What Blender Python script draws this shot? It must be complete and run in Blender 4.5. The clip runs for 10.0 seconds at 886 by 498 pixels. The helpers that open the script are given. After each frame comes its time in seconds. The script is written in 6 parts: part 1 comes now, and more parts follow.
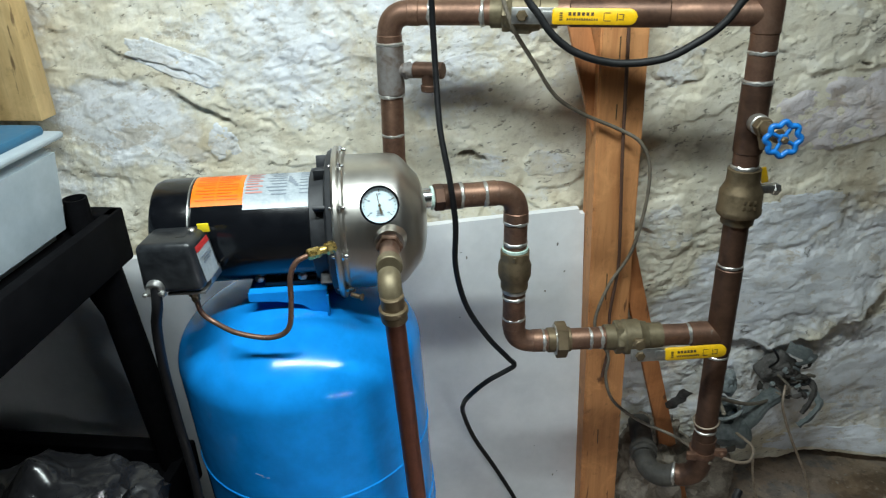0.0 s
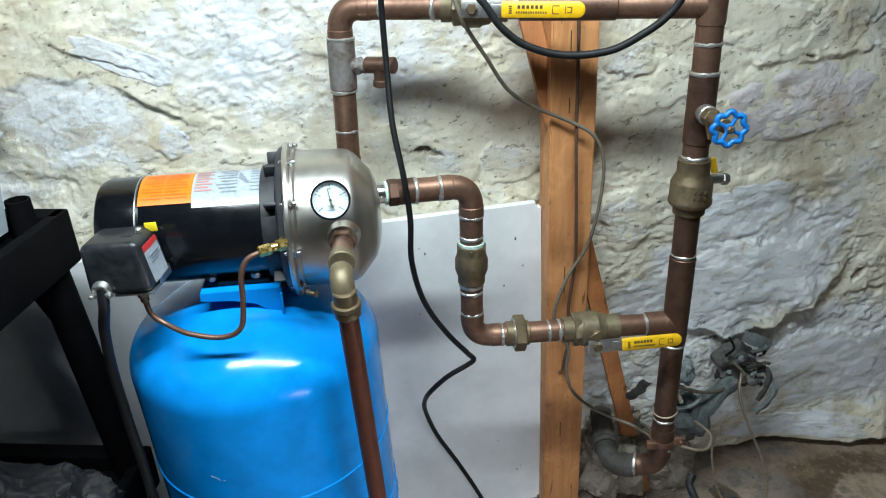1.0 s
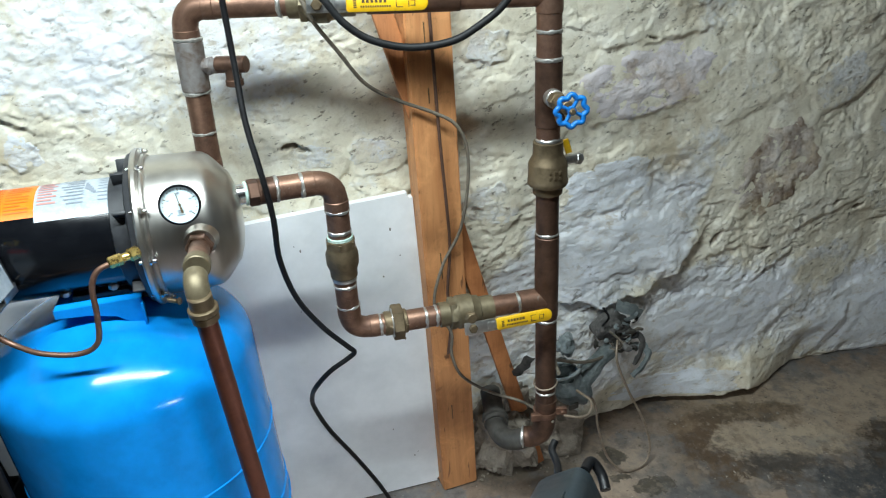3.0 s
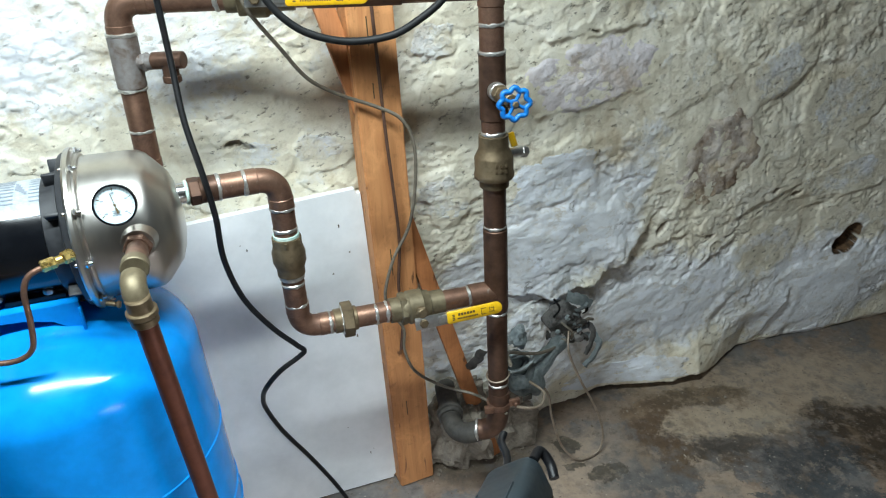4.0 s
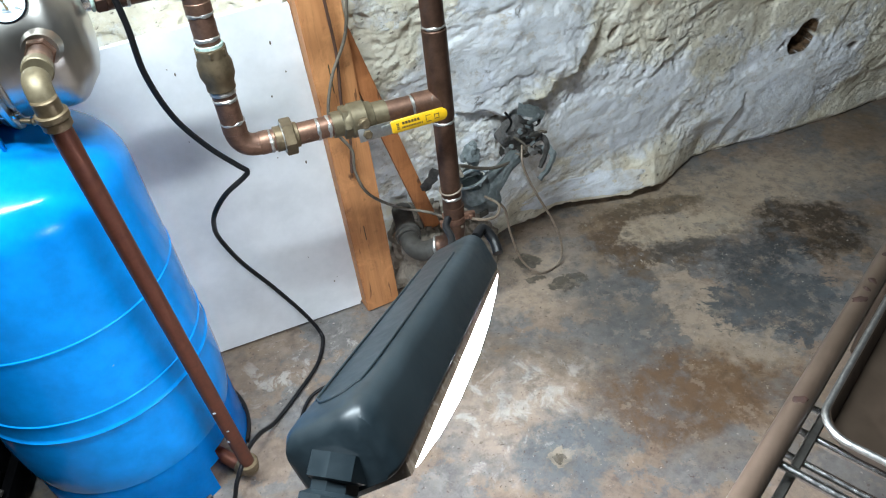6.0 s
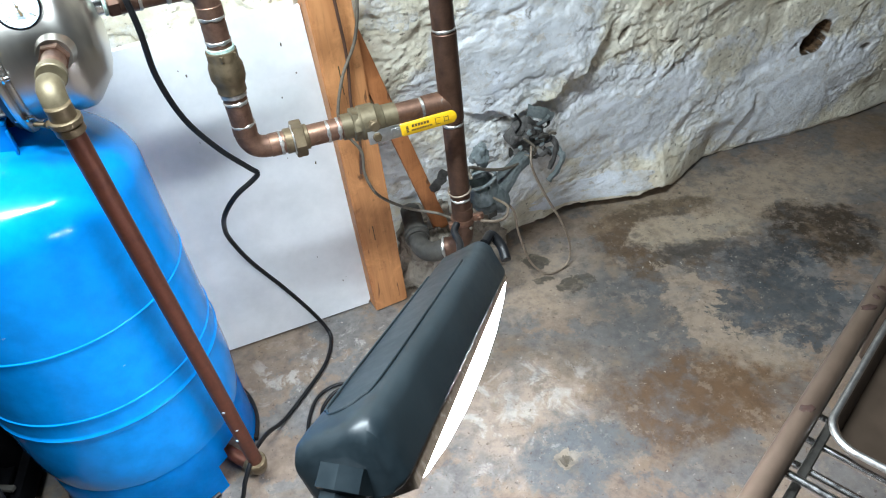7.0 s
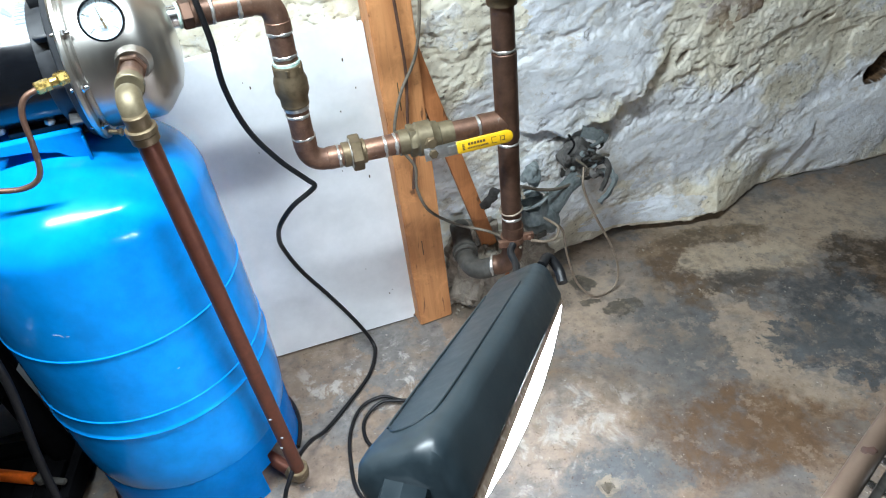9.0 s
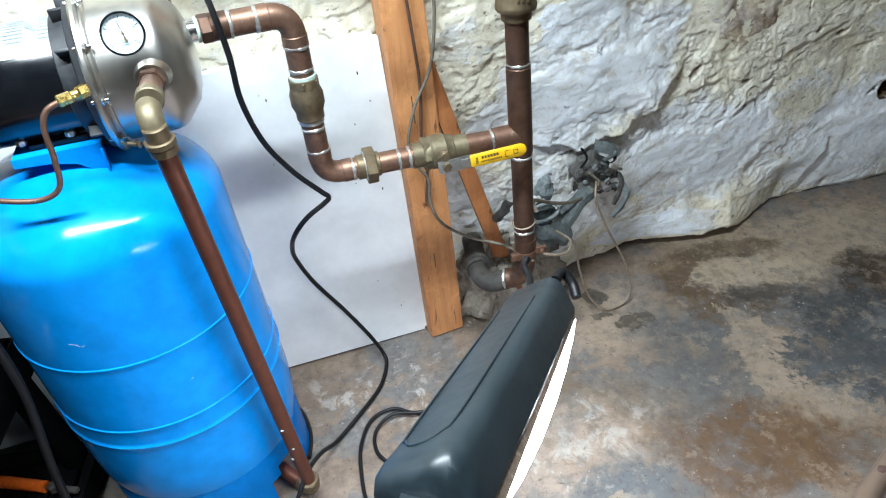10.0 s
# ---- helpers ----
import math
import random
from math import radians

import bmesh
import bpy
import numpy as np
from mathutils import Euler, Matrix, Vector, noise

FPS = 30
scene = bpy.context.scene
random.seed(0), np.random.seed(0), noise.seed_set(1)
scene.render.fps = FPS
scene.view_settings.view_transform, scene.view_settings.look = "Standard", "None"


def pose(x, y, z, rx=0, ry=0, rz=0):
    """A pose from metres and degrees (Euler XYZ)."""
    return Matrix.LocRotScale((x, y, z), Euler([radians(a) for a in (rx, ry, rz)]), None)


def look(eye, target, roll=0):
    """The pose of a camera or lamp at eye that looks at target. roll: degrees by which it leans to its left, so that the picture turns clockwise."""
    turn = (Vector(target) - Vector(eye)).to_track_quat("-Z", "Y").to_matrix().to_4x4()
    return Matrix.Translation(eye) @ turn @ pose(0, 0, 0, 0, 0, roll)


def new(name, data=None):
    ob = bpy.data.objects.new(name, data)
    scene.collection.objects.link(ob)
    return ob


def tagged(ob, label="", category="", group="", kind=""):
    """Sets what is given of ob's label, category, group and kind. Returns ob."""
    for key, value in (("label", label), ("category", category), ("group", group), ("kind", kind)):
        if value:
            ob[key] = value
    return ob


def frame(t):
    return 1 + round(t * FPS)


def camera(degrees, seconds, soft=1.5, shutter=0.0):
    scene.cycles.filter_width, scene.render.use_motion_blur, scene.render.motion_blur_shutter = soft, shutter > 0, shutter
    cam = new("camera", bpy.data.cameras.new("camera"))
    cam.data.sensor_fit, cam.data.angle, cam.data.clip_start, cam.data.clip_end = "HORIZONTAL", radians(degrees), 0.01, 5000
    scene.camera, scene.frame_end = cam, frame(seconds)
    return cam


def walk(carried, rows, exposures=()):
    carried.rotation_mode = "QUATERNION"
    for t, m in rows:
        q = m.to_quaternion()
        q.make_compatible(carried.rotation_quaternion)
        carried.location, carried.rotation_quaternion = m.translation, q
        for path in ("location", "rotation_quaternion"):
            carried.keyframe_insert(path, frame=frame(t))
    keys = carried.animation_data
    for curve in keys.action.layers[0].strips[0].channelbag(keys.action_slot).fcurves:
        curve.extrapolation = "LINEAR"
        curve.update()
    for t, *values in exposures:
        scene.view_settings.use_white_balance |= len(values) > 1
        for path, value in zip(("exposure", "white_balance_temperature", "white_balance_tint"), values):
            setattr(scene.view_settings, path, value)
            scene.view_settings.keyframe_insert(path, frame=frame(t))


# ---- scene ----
cam = camera(65.4, 10.0, soft=1.15, shutter=0.3)
PATH = [
    (0, (0.078, 0.142, 1.432), (-0.122, 1.92, 0.538), -1.5),
    (0.5, (0.095, 0.138, 1.425), (-0.038, 1.926, 0.538), -1.4),
    (1, (0.1, 0.142, 1.419), (-0.009, 1.929, 0.528), -1.4),
    (1.5, (0.105, 0.148, 1.418), (-0.004, 1.929, 0.515), -1.8),
    (2, (0.116, 0.145, 1.424), (0.023, 1.922, 0.51), -1.7),
    (2.5, (0.156, 0.135, 1.427), (0.206, 1.909, 0.504), -2.0),
    (3, (0.178, 0.124, 1.424), (0.322, 1.894, 0.505), -2.1),
    (4.3, (0.2, 0.122, 1.416), (0.482, 1.866, 0.481), -1.9),
    (4.5, (0.203, 0.114, 1.411), (0.487, 1.858, 0.475), -2.2),
    (5, (0.214, 0.094, 1.396), (0.493, 1.797, 0.385), -1.9),
    (5.2, (0.217, 0.098, 1.374), (0.5, 1.735, 0.262), -1.7),
    (5.3, (0.222, 0.092, 1.35), (0.507, 1.682, 0.169), -2.3),
    (5.5, (0.229, 0.081, 1.321), (0.518, 1.632, 0.092), -3.9),
    (5.7, (0.231, 0.073, 1.309), (0.523, 1.611, 0.064), -5.0),
    (6.8, (0.232, 0.083, 1.321), (0.5, 1.605, 0.05), -5.1),
    (7, (0.234, 0.081, 1.325), (0.491, 1.605, 0.055), -5.3),
    (7.5, (0.231, 0.083, 1.328), (0.462, 1.615, 0.063), -5.6),
    (8, (0.223, 0.085, 1.332), (0.426, 1.631, 0.079), -5.4),
    (8.5, (0.214, 0.085, 1.332), (0.387, 1.643, 0.09), -5.2),
    (9, (0.209, 0.087, 1.335), (0.366, 1.656, 0.104), -5.2),
    (9.5, (0.207, 0.087, 1.339), (0.35, 1.67, 0.125), -5.5),
    (10, (0.203, 0.087, 1.34), (0.337, 1.679, 0.137), -5.3),
]
walk(cam, [(t, look(eye, aim, roll)) for t, eye, aim, roll in PATH], [(0.0, -0.76, 6700, 9), (0.5, -0.68, 6450, 10), (1.0, -0.44, 6450, 10), (2.0, -0.28, 6480, 10), (2.5, -0.30, 6480, 10), (3.0, -0.32, 6520, 10), (4.5, -0.16, 6480, 10), (5.0, -0.16, 6500, 10), (5.5, 0.02, 6380, 12), (7.0, 0.37, 6300, 13), (10.0, 0.37, 6300, 13)])

# ---- light: a long ceiling tube in front of the wall, dim room air ----
world = bpy.data.worlds.new("world")
scene.world = world
world.use_nodes = True
world.node_tree.nodes["Background"].inputs[0].default_value = (0.75, 0.85, 1.0, 1)
world.node_tree.nodes["Background"].inputs[1].default_value = 0.006
tube_light = bpy.data.lights.new("ceiling_tube", "AREA")
tube_light.shape, tube_light.size, tube_light.size_y = "RECTANGLE", 1.15, 0.05
tube_light.energy, tube_light.color = 58.0, (0.84, 0.97, 1.0)
tube_lamp = new("ceiling_tube_light", tube_light)
tube_lamp.matrix_world = pose(-0.05, 0.69, 2.02, 0, 0, 10)


# ---- materials ----
def shader(name, rough=0.5, metal=0.0, color=(0.5, 0.5, 0.5)):
    m = bpy.data.materials.new(name)
    m.use_nodes = True
    b = m.node_tree.nodes["Principled BSDF"]
    b.inputs["Base Color"].default_value = (*color, 1)
    b.inputs["Roughness"].default_value = rough
    b.inputs["Metallic"].default_value = metal
    return m, m.node_tree, b


def node(nt, kind, **inputs):
    n = nt.nodes.new(kind)
    for k, v in inputs.items():
        n.inputs[k.replace("_", " ")].default_value = v
    return n


def noise_tex(nt, vec, scale, detail=6.0, rough=0.6, dist=0.0):
    n = node(nt, "ShaderNodeTexNoise", Scale=scale, Detail=detail, Roughness=rough, Distortion=dist)
    nt.links.new(vec, n.inputs["Vector"])
    return n.outputs["Fac"]


def ramp(nt, fac, stops):
    r = nt.nodes.new("ShaderNodeValToRGB")
    e = r.color_ramp.elements
    while len(e) < len(stops):
        e.new(0.5)
    for el, (p, c) in zip(e, stops):
        el.position = p
        el.color = (*c, 1) if len(c) == 3 else c
    nt.links.new(fac, r.inputs["Fac"])
    return r.outputs["Color"]


def mix(nt, fac, a, b):
    n = nt.nodes.new("ShaderNodeMix")
    n.data_type = "RGBA"
    for sock, v in ((n.inputs[0], fac), (n.inputs[6], a), (n.inputs[7], b)):
        if isinstance(v, (tuple, float, int)):
            sock.default_value = (*v, 1) if isinstance(v, tuple) else v
        else:
            nt.links.new(v, sock)
    return n.outputs[2]


def bump(nt, b, height, strength=0.3, dist=0.002):
    n = node(nt, "ShaderNodeBump", Strength=strength, Distance=dist)
    nt.links.new(height, n.inputs["Height"])
    nt.links.new(n.outputs["Normal"], b.inputs["Normal"])


def coords(nt, stretch=None):
    c = nt.nodes.new("ShaderNodeTexCoord").outputs["Object"]
    if stretch:
        m = nt.nodes.new("ShaderNodeMapping")
        m.inputs["Scale"].default_value = stretch
        nt.links.new(c, m.inputs["Vector"])
        c = m.outputs["Vector"]
    return c


def mottled(name, dark, light, scale=30.0, rough=(0.4, 0.6), metal=0.0, bump_s=0.15, bump_d=0.001, stretch=None, fine=4.0, edges=(0.3, 0.7)):
    """A surface with two scales of colour variation, uneven gloss and fine relief."""
    m, nt, b = shader(name, rough[0], metal, light)
    v = coords(nt, stretch)
    big = noise_tex(nt, v, scale, 5, 0.6, 0.4)
    small = noise_tex(nt, v, scale * fine, 4, 0.65)
    col = ramp(nt, big, [(edges[0], dark), (edges[1], light)])
    col2 = ramp(nt, small, [(0.35, tuple(x * 0.8 for x in dark)), (0.65, tuple(min(1, x * 1.1) for x in light))])
    nt.links.new(mix(nt, 0.35, col, col2), b.inputs["Base Color"])
    nt.links.new(ramp(nt, small, [(0.3, (rough[0],) * 3), (0.7, (rough[1],) * 3)]), b.inputs["Roughness"])
    bump(nt, b, small, bump_s, bump_d)
    return m


def slanted(nt, vec, degrees, scale):
    """Coordinates turned in the wall's face and stretched."""
    m = nt.nodes.new("ShaderNodeMapping")
    m.inputs["Rotation"].default_value = (0, radians(degrees), 0)
    m2 = nt.nodes.new("ShaderNodeMapping")
    m2.inputs["Scale"].default_value = scale
    nt.links.new(vec, m.inputs["Vector"])
    nt.links.new(m.outputs[0], m2.inputs["Vector"])
    return m2.outputs[0]


def calc(nt, op, a, b=0.0, c=0.0):
    n = nt.nodes.new("ShaderNodeMath")
    n.operation = op
    for sock, v in zip(n.inputs, (a, b, c)):
        if isinstance(v, (int, float)):
            sock.default_value = v
        else:
            nt.links.new(v, sock)
    return n.outputs[0]


def wall_material(name, tint, sheet_wall=True, relief=0.9, blotch=0.0, white=0.8):
    """Old limewash over rubble: chalk white where it holds, khaki mortar where it has flaked."""
    m, nt, b = shader(name, 0.9)
    v = coords(nt)
    s = slanted(nt, v, 22, (1, 1, 1.9))
    n2 = noise_tex(nt, v, 11.0, 8, 0.65, 0.1)
    n3 = noise_tex(nt, s, 46.0, 7, 0.64)
    n4 = noise_tex(nt, v, 6.5, 10, 0.72, 0.0)
    n5 = noise_tex(nt, v, 190.0, 5, 0.7)
    n6 = noise_tex(nt, v, 22.0, 12, 0.74, 0.1)
    scallop = noise_tex(nt, s, 34.0, 10, 0.68, 0.0)
    chalk = ramp(nt, n2, [(0.3, (0.70, 0.715, 0.72)), (0.5, (0.80, 0.825, 0.85)), (0.66, (0.84, 0.87, 0.92))])
    khaki = ramp(nt, n2, [(0.28, (0.60, 0.54, 0.41)), (0.48, (0.77, 0.725, 0.59)), (0.68, (0.86, 0.83, 0.73))])
    ragged = calc(nt, "MULTIPLY_ADD", calc(nt, "SUBTRACT", n4, 0.5), 1.5, calc(nt, "MULTIPLY", calc(nt, "SUBTRACT", n6, 0.5), 0.8))
    if sheet_wall:
        at = nt.nodes.new("ShaderNodeAttribute")
        at.attribute_name = "wash"
        held = calc(nt, "ADD", ragged, at.outputs["Fac"])
    else:
        held = calc(nt, "ADD", ragged, white)
    thick = ramp(nt, held, [(0.36, (0.0,) * 3), (0.52, (0.6,) * 3), (0.72, (1, 1, 1))])
    col = mix(nt, thick, khaki, chalk)
    # thin wash lets the stone's tan show in the hollows of the grain
    col = mix(nt, ramp(nt, scallop, [(0.36, (0.42,) * 3), (0.47, (0, 0, 0))]), col, (0.44, 0.375, 0.28))
    flaked = noise_tex(nt, slanted(nt, v, -14, (1, 1, 1.5)), 8.0, 11, 0.72)
    col = mix(nt, ramp(nt, flaked, [(0.60, (0, 0, 0)), (0.635, (0.55,) * 3)]), col, (0.47, 0.395, 0.285))
    ochre = noise_tex(nt, slanted(nt, v, 30, (1, 1, 0.6)), 4.4, 8, 0.66, 0.3)
    col = mix(nt, ramp(nt, ochre, [(0.565, (0, 0, 0)), (0.70, (0.5, 0.5, 0.5))]), col, (0.52, 0.40, 0.235))
    # crumbs and pits gather where the mortar is bare
    bare = ramp(nt, held, [(0.40, (1, 1, 1)), (0.75, (0.22,) * 3)])
    pits = mix(nt, bare, (0.0, 0.0, 0.0), ramp(nt, n3, [(0.615, (0, 0, 0)), (0.66, (1, 1, 1))]))
    col = mix(nt, calc(nt, "MULTIPLY", pits, 0.75), col, (0.17, 0.135, 0.09))
    if blotch:
        stain = noise_tex(nt, v, 8.5, 8, 0.68, 0.2)
        col = mix(nt, ramp(nt, stain, [(0.46, (0, 0, 0)), (0.66, (blotch,) * 3)]), col, (0.17, 0.10, 0.055))
    # a few short ragged cracks along the joints
    vein = noise_tex(nt, slanted(nt, v, 20, (1, 1, 1.7)), 4.2, 9, 0.6)
    edge = calc(nt, "ABSOLUTE", calc(nt, "SUBTRACT", vein, 0.5))
    where = noise_tex(nt, v, 5.5, 3, 0.55)
    line = ramp(nt, edge, [(0.0022, (1, 1, 1)), (0.007, (0, 0, 0))])
    line = mix(nt, ramp(nt, where, [(0.63, (0, 0, 0)), (0.67, (1, 1, 1))]), (0.0, 0.0, 0.0), line)
    col = mix(nt, calc(nt, "MULTIPLY", line, 0.72), col, (0.10, 0.075, 0.05))
    if sheet_wall:
        earth = nt.nodes.new("ShaderNodeAttribute")
        earth.attribute_name = "earth"
        col = mix(nt, earth.outputs["Fac"], col, ramp(nt, n3, [(0.35, (0.03, 0.018, 0.009)), (0.65, (0.15, 0.085, 0.04))]))
    mul = nt.nodes.new("ShaderNodeMix")
    mul.data_type, mul.blend_type = "RGBA", "MULTIPLY"
    mul.inputs[0].default_value = 1.0
    nt.links.new(col, mul.inputs[6])
    mul.inputs[7].default_value = (*tint, 1)
    nt.links.new(mul.outputs[2], b.inputs["Base Color"])
    h = calc(nt, "MULTIPLY_ADD", n5, 0.16, calc(nt, "MULTIPLY", n6, 0.62))
    h = calc(nt, "MULTIPLY_ADD", scallop, 0.45, h)
    h = calc(nt, "MULTIPLY_ADD", pits, -0.45, h)
    h = calc(nt, "MULTIPLY_ADD", thick, 0.16, h)
    h = calc(nt, "MULTIPLY_ADD", line, -0.5, h)
    bump(nt, b, h, relief, 0.012)
    return m


# worn and stained patches of the floor: x, y, half sizes, softness of the edge, colour; tones far right also carry
# light falling off
STAINS_AND_FALLOFF = [
    (0.76, 1.46, 0.20, 0.17, 0.35, (0.34, 0.265, 0.20)), (1.50, 1.66, 0.50, 0.16, 0.35, (0.33, 0.26, 0.19)), (0.95, 1.25, 0.16, 0.30, 0.4, (0.10, 0.097, 0.094)),
    (1.04, 1.55, 0.10, 0.12, 0.3, (0.085, 0.05, 0.024)), (1.12, 1.40, 0.13, 0.09, 0.3, (0.10, 0.062, 0.032)), (1.23, 1.65, 0.15, 0.04, 0.25, (0.09, 0.062, 0.036)),
    (1.25, 1.53, 0.20, 0.075, 0.15, (0.36, 0.29, 0.21)), (1.58, 1.42, 0.16, 0.15, 0.2, (0.032, 0.021, 0.012)), (1.38, 1.33, 0.15, 0.11, 0.2, (0.046, 0.049, 0.052)),
    (1.20, 1.44, 0.12, 0.05, 0.3, (0.06, 0.052, 0.044)), (1.11, 1.24, 0.085, 0.20, 0.09, (0.28, 0.22, 0.165)), (1.32, 1.17, 0.18, 0.14, 0.06, (0.054, 0.061, 0.066)),
    (1.13, 1.03, 0.14, 0.08, 0.07, (0.265, 0.212, 0.16)), (0.95, 0.97, 0.27, 0.13, 0.3, (0.10, 0.054, 0.024)), (0.55, 1.03, 0.17, 0.16, 0.35, (0.31, 0.245, 0.195)),
    (0.68, 0.89, 0.11, 0.07, 0.15, (0.112, 0.116, 0.118)), (0.831, 1.398, 0.055, 0.028, 0.05, (0.065, 0.055, 0.04)), (0.764, 1.535, 0.04, 0.035, 0.1, (0.07, 0.06, 0.045)),
    (0.749, 1.457, 0.022, 0.014, 0.05, (0.08, 0.068, 0.05)), (0.50, 1.56, 0.20, 0.10, 0.4, (0.10, 0.08, 0.058)),
    (0.612, 0.891, 0.11, 0.10, 0.25, (0.105, 0.112, 0.118)), (0.612, 0.891, 0.028, 0.026, 0.08, (0.26, 0.215, 0.16)), (0.612, 0.891, 0.014, 0.013, 0.08, (0.06, 0.05, 0.035))]


def mask(nt, value, edge, soft):
    """One inside the edge, fading to nought over the softness."""
    n = nt.nodes.new("ShaderNodeMapRange")
    n.interpolation_type = "SMOOTHSTEP"
    n.inputs["From Min"].default_value = edge + soft
    n.inputs["From Max"].default_value = edge - soft
    n.inputs["To Max"].default_value = 0.92
    nt.links.new(value, n.inputs["Value"])
    return n.outputs["Result"]


def floor_material():
    m, nt, b = shader("worn_concrete", 0.6)
    v = coords(nt)
    n1 = noise_tex(nt, v, 1.9, 6, 0.6, 0.5)
    n2 = noise_tex(nt, v, 4.0, 12, 0.68, 0.0)
    n3 = noise_tex(nt, v, 45.0, 8, 0.7)
    n4 = noise_tex(nt, v, 2.7, 7, 0.62, 1.0)
    n5 = noise_tex(nt, v, 9.0, 9, 0.72, 0.2)
    off = nt.nodes.new("ShaderNodeVectorMath")
    off.inputs[1].default_value = (7.3, 3.1, 1.7)
    nt.links.new(v, off.inputs[0])
    n6 = noise_tex(nt, off.outputs[0], 2.3, 6, 0.6, 0.8)
    tan = ramp(nt, n3, [(0.3, (0.155, 0.113, 0.084)), (0.7, (0.24, 0.182, 0.14))])
    blue = ramp(nt, n3, [(0.3, (0.082, 0.092, 0.10)), (0.7, (0.142, 0.157, 0.168))])
    col = mix(nt, ramp(nt, n2, [(0.49, (0, 0, 0)), (0.512, (0.62, 0.62, 0.62))]), tan, blue)
    col = mix(nt, ramp(nt, n4, [(0.50, (0, 0, 0)), (0.66, (0.8, 0.8, 0.8))]), col, (0.16, 0.105, 0.058))
    # patches worn to ragged edges: the ground of the stains is bent at two scales
    bent = v
    for scale, far in ((5.0, 0.16), (24.0, 0.045)):
        wob = nt.nodes.new("ShaderNodeTexNoise")
        wob.inputs["Scale"].default_value, wob.inputs["Detail"].default_value, wob.inputs["Roughness"].default_value = scale, 6.0, 0.65
        nt.links.new(v, wob.inputs["Vector"])
        mid = nt.nodes.new("ShaderNodeVectorMath")
        mid.operation = "SUBTRACT"
        mid.inputs[1].default_value = (0.5, 0.5, 0.5)
        nt.links.new(wob.outputs["Color"], mid.inputs[0])
        push = nt.nodes.new("ShaderNodeVectorMath")
        push.operation = "MULTIPLY_ADD"
        push.inputs[1].default_value = (far, far, 0.0)
        nt.links.new(mid.outputs[0], push.inputs[0])
        nt.links.new(bent, push.inputs[2])
        bent = push.outputs[0]
    rag = nt.nodes.new("ShaderNodeMix")
    rag.inputs[0].default_value = 0.58
    nt.links.new(n2, rag.inputs[2])
    nt.links.new(noise_tex(nt, v, 17.0, 10, 0.75, 0.4), rag.inputs[3])
    ragged = rag.outputs[0]
    patchy = ramp(nt, noise_tex(nt, v, 21.0, 12, 0.74), [(0.38, (0.35,) * 3), (0.50, (1, 1, 1))])
    for x, y, rx, ry, soft, tone in STAINS_AND_FALLOFF:
        mp = nt.nodes.new("ShaderNodeMapping")
        mp.vector_type = "POINT"
        mp.inputs["Location"].default_value = (-x / rx, -y / ry, 0)
        mp.inputs["Scale"].default_value = (1 / rx, 1 / ry, 0)
        nt.links.new(bent, mp.inputs["Vector"])
        ln = nt.nodes.new("ShaderNodeVectorMath")
        ln.operation = "LENGTH"
        nt.links.new(mp.outputs[0], ln.inputs[0])
        ad = nt.nodes.new("ShaderNodeMath")
        ad.operation = "MULTIPLY_ADD"
        ad.inputs[1].default_value = 2.8
        nt.links.new(ragged, ad.inputs[0])
        nt.links.new(ln.outputs["Value"], ad.inputs[2])
        col = mix(nt, calc(nt, "MULTIPLY", mask(nt, ad.outputs[0], 2.36, soft), patchy), col, tone)
    # lime splashed and trodden in before the board
    for x, y, rx, ry in ((0.16, 1.30, 0.30, 0.15), (0.52, 1.05, 0.26, 0.22)):
        mp = nt.nodes.new("ShaderNodeMapping")
        mp.inputs["Location"].default_value = (-x / rx, -y / ry, 0)
        mp.inputs["Scale"].default_value = (1 / rx, 1 / ry, 0)
        nt.links.new(v, mp.inputs["Vector"])
        ln = nt.nodes.new("ShaderNodeVectorMath")
        ln.operation = "LENGTH"
        nt.links.new(mp.outputs[0], ln.inputs[0])
        lime = ramp(nt, noise_tex(nt, v, 12.0, 11, 0.7, 0.6), [(0.535, (0, 0, 0)), (0.60, (0.7, 0.7, 0.7))])
        col = mix(nt, calc(nt, "MULTIPLY", mask(nt, ln.outputs["Value"], 0.85, 0.35), lime), col, (0.44, 0.42, 0.385))
    cloud = noise_tex(nt, off.outputs[0], 6.0, 9, 0.66, 0.4)
    col = mix(nt, ramp(nt, cloud, [(0.54, (0, 0, 0)), (0.66, (0.45, 0.45, 0.45))]), col, (0.115, 0.128, 0.138))
    col = mix(nt, ramp(nt, cloud, [(0.32, (0.5, 0.5, 0.5)), (0.44, (0, 0, 0))]), col, (0.235, 0.165, 0.105))
    # ragged flakes of paint and bare cement, then grain and specks
    flakes = noise_tex(nt, off.outputs[0], 13.0, 12, 0.76)
    col = mix(nt, ramp(nt, flakes, [(0.560, (0, 0, 0)), (0.585, (0.36, 0.36, 0.36))]), col, (0.28, 0.225, 0.175))
    col = mix(nt, ramp(nt, flakes, [(0.410, (0.45, 0.45, 0.45)), (0.440, (0, 0, 0))]), col, (0.115, 0.10, 0.085))
    grain = nt.nodes.new("ShaderNodeMix")
    grain.data_type, grain.blend_type = "RGBA", "MULTIPLY"
    grain.inputs[0].default_value = 1.0
    nt.links.new(col, grain.inputs[6])
    nt.links.new(ramp(nt, noise_tex(nt, v, 30.0, 10, 0.74), [(0.36, (0.68,) * 3), (0.50, (0.95, 0.94, 0.93)), (0.62, (1.0, 1.0, 0.97))]), grain.inputs[7])
    col = grain.outputs[2]
    n10 = noise_tex(nt, v, 105.0, 3, 0.6)
    n11 = noise_tex(nt, off.outputs[0], 80.0, 5, 0.62)
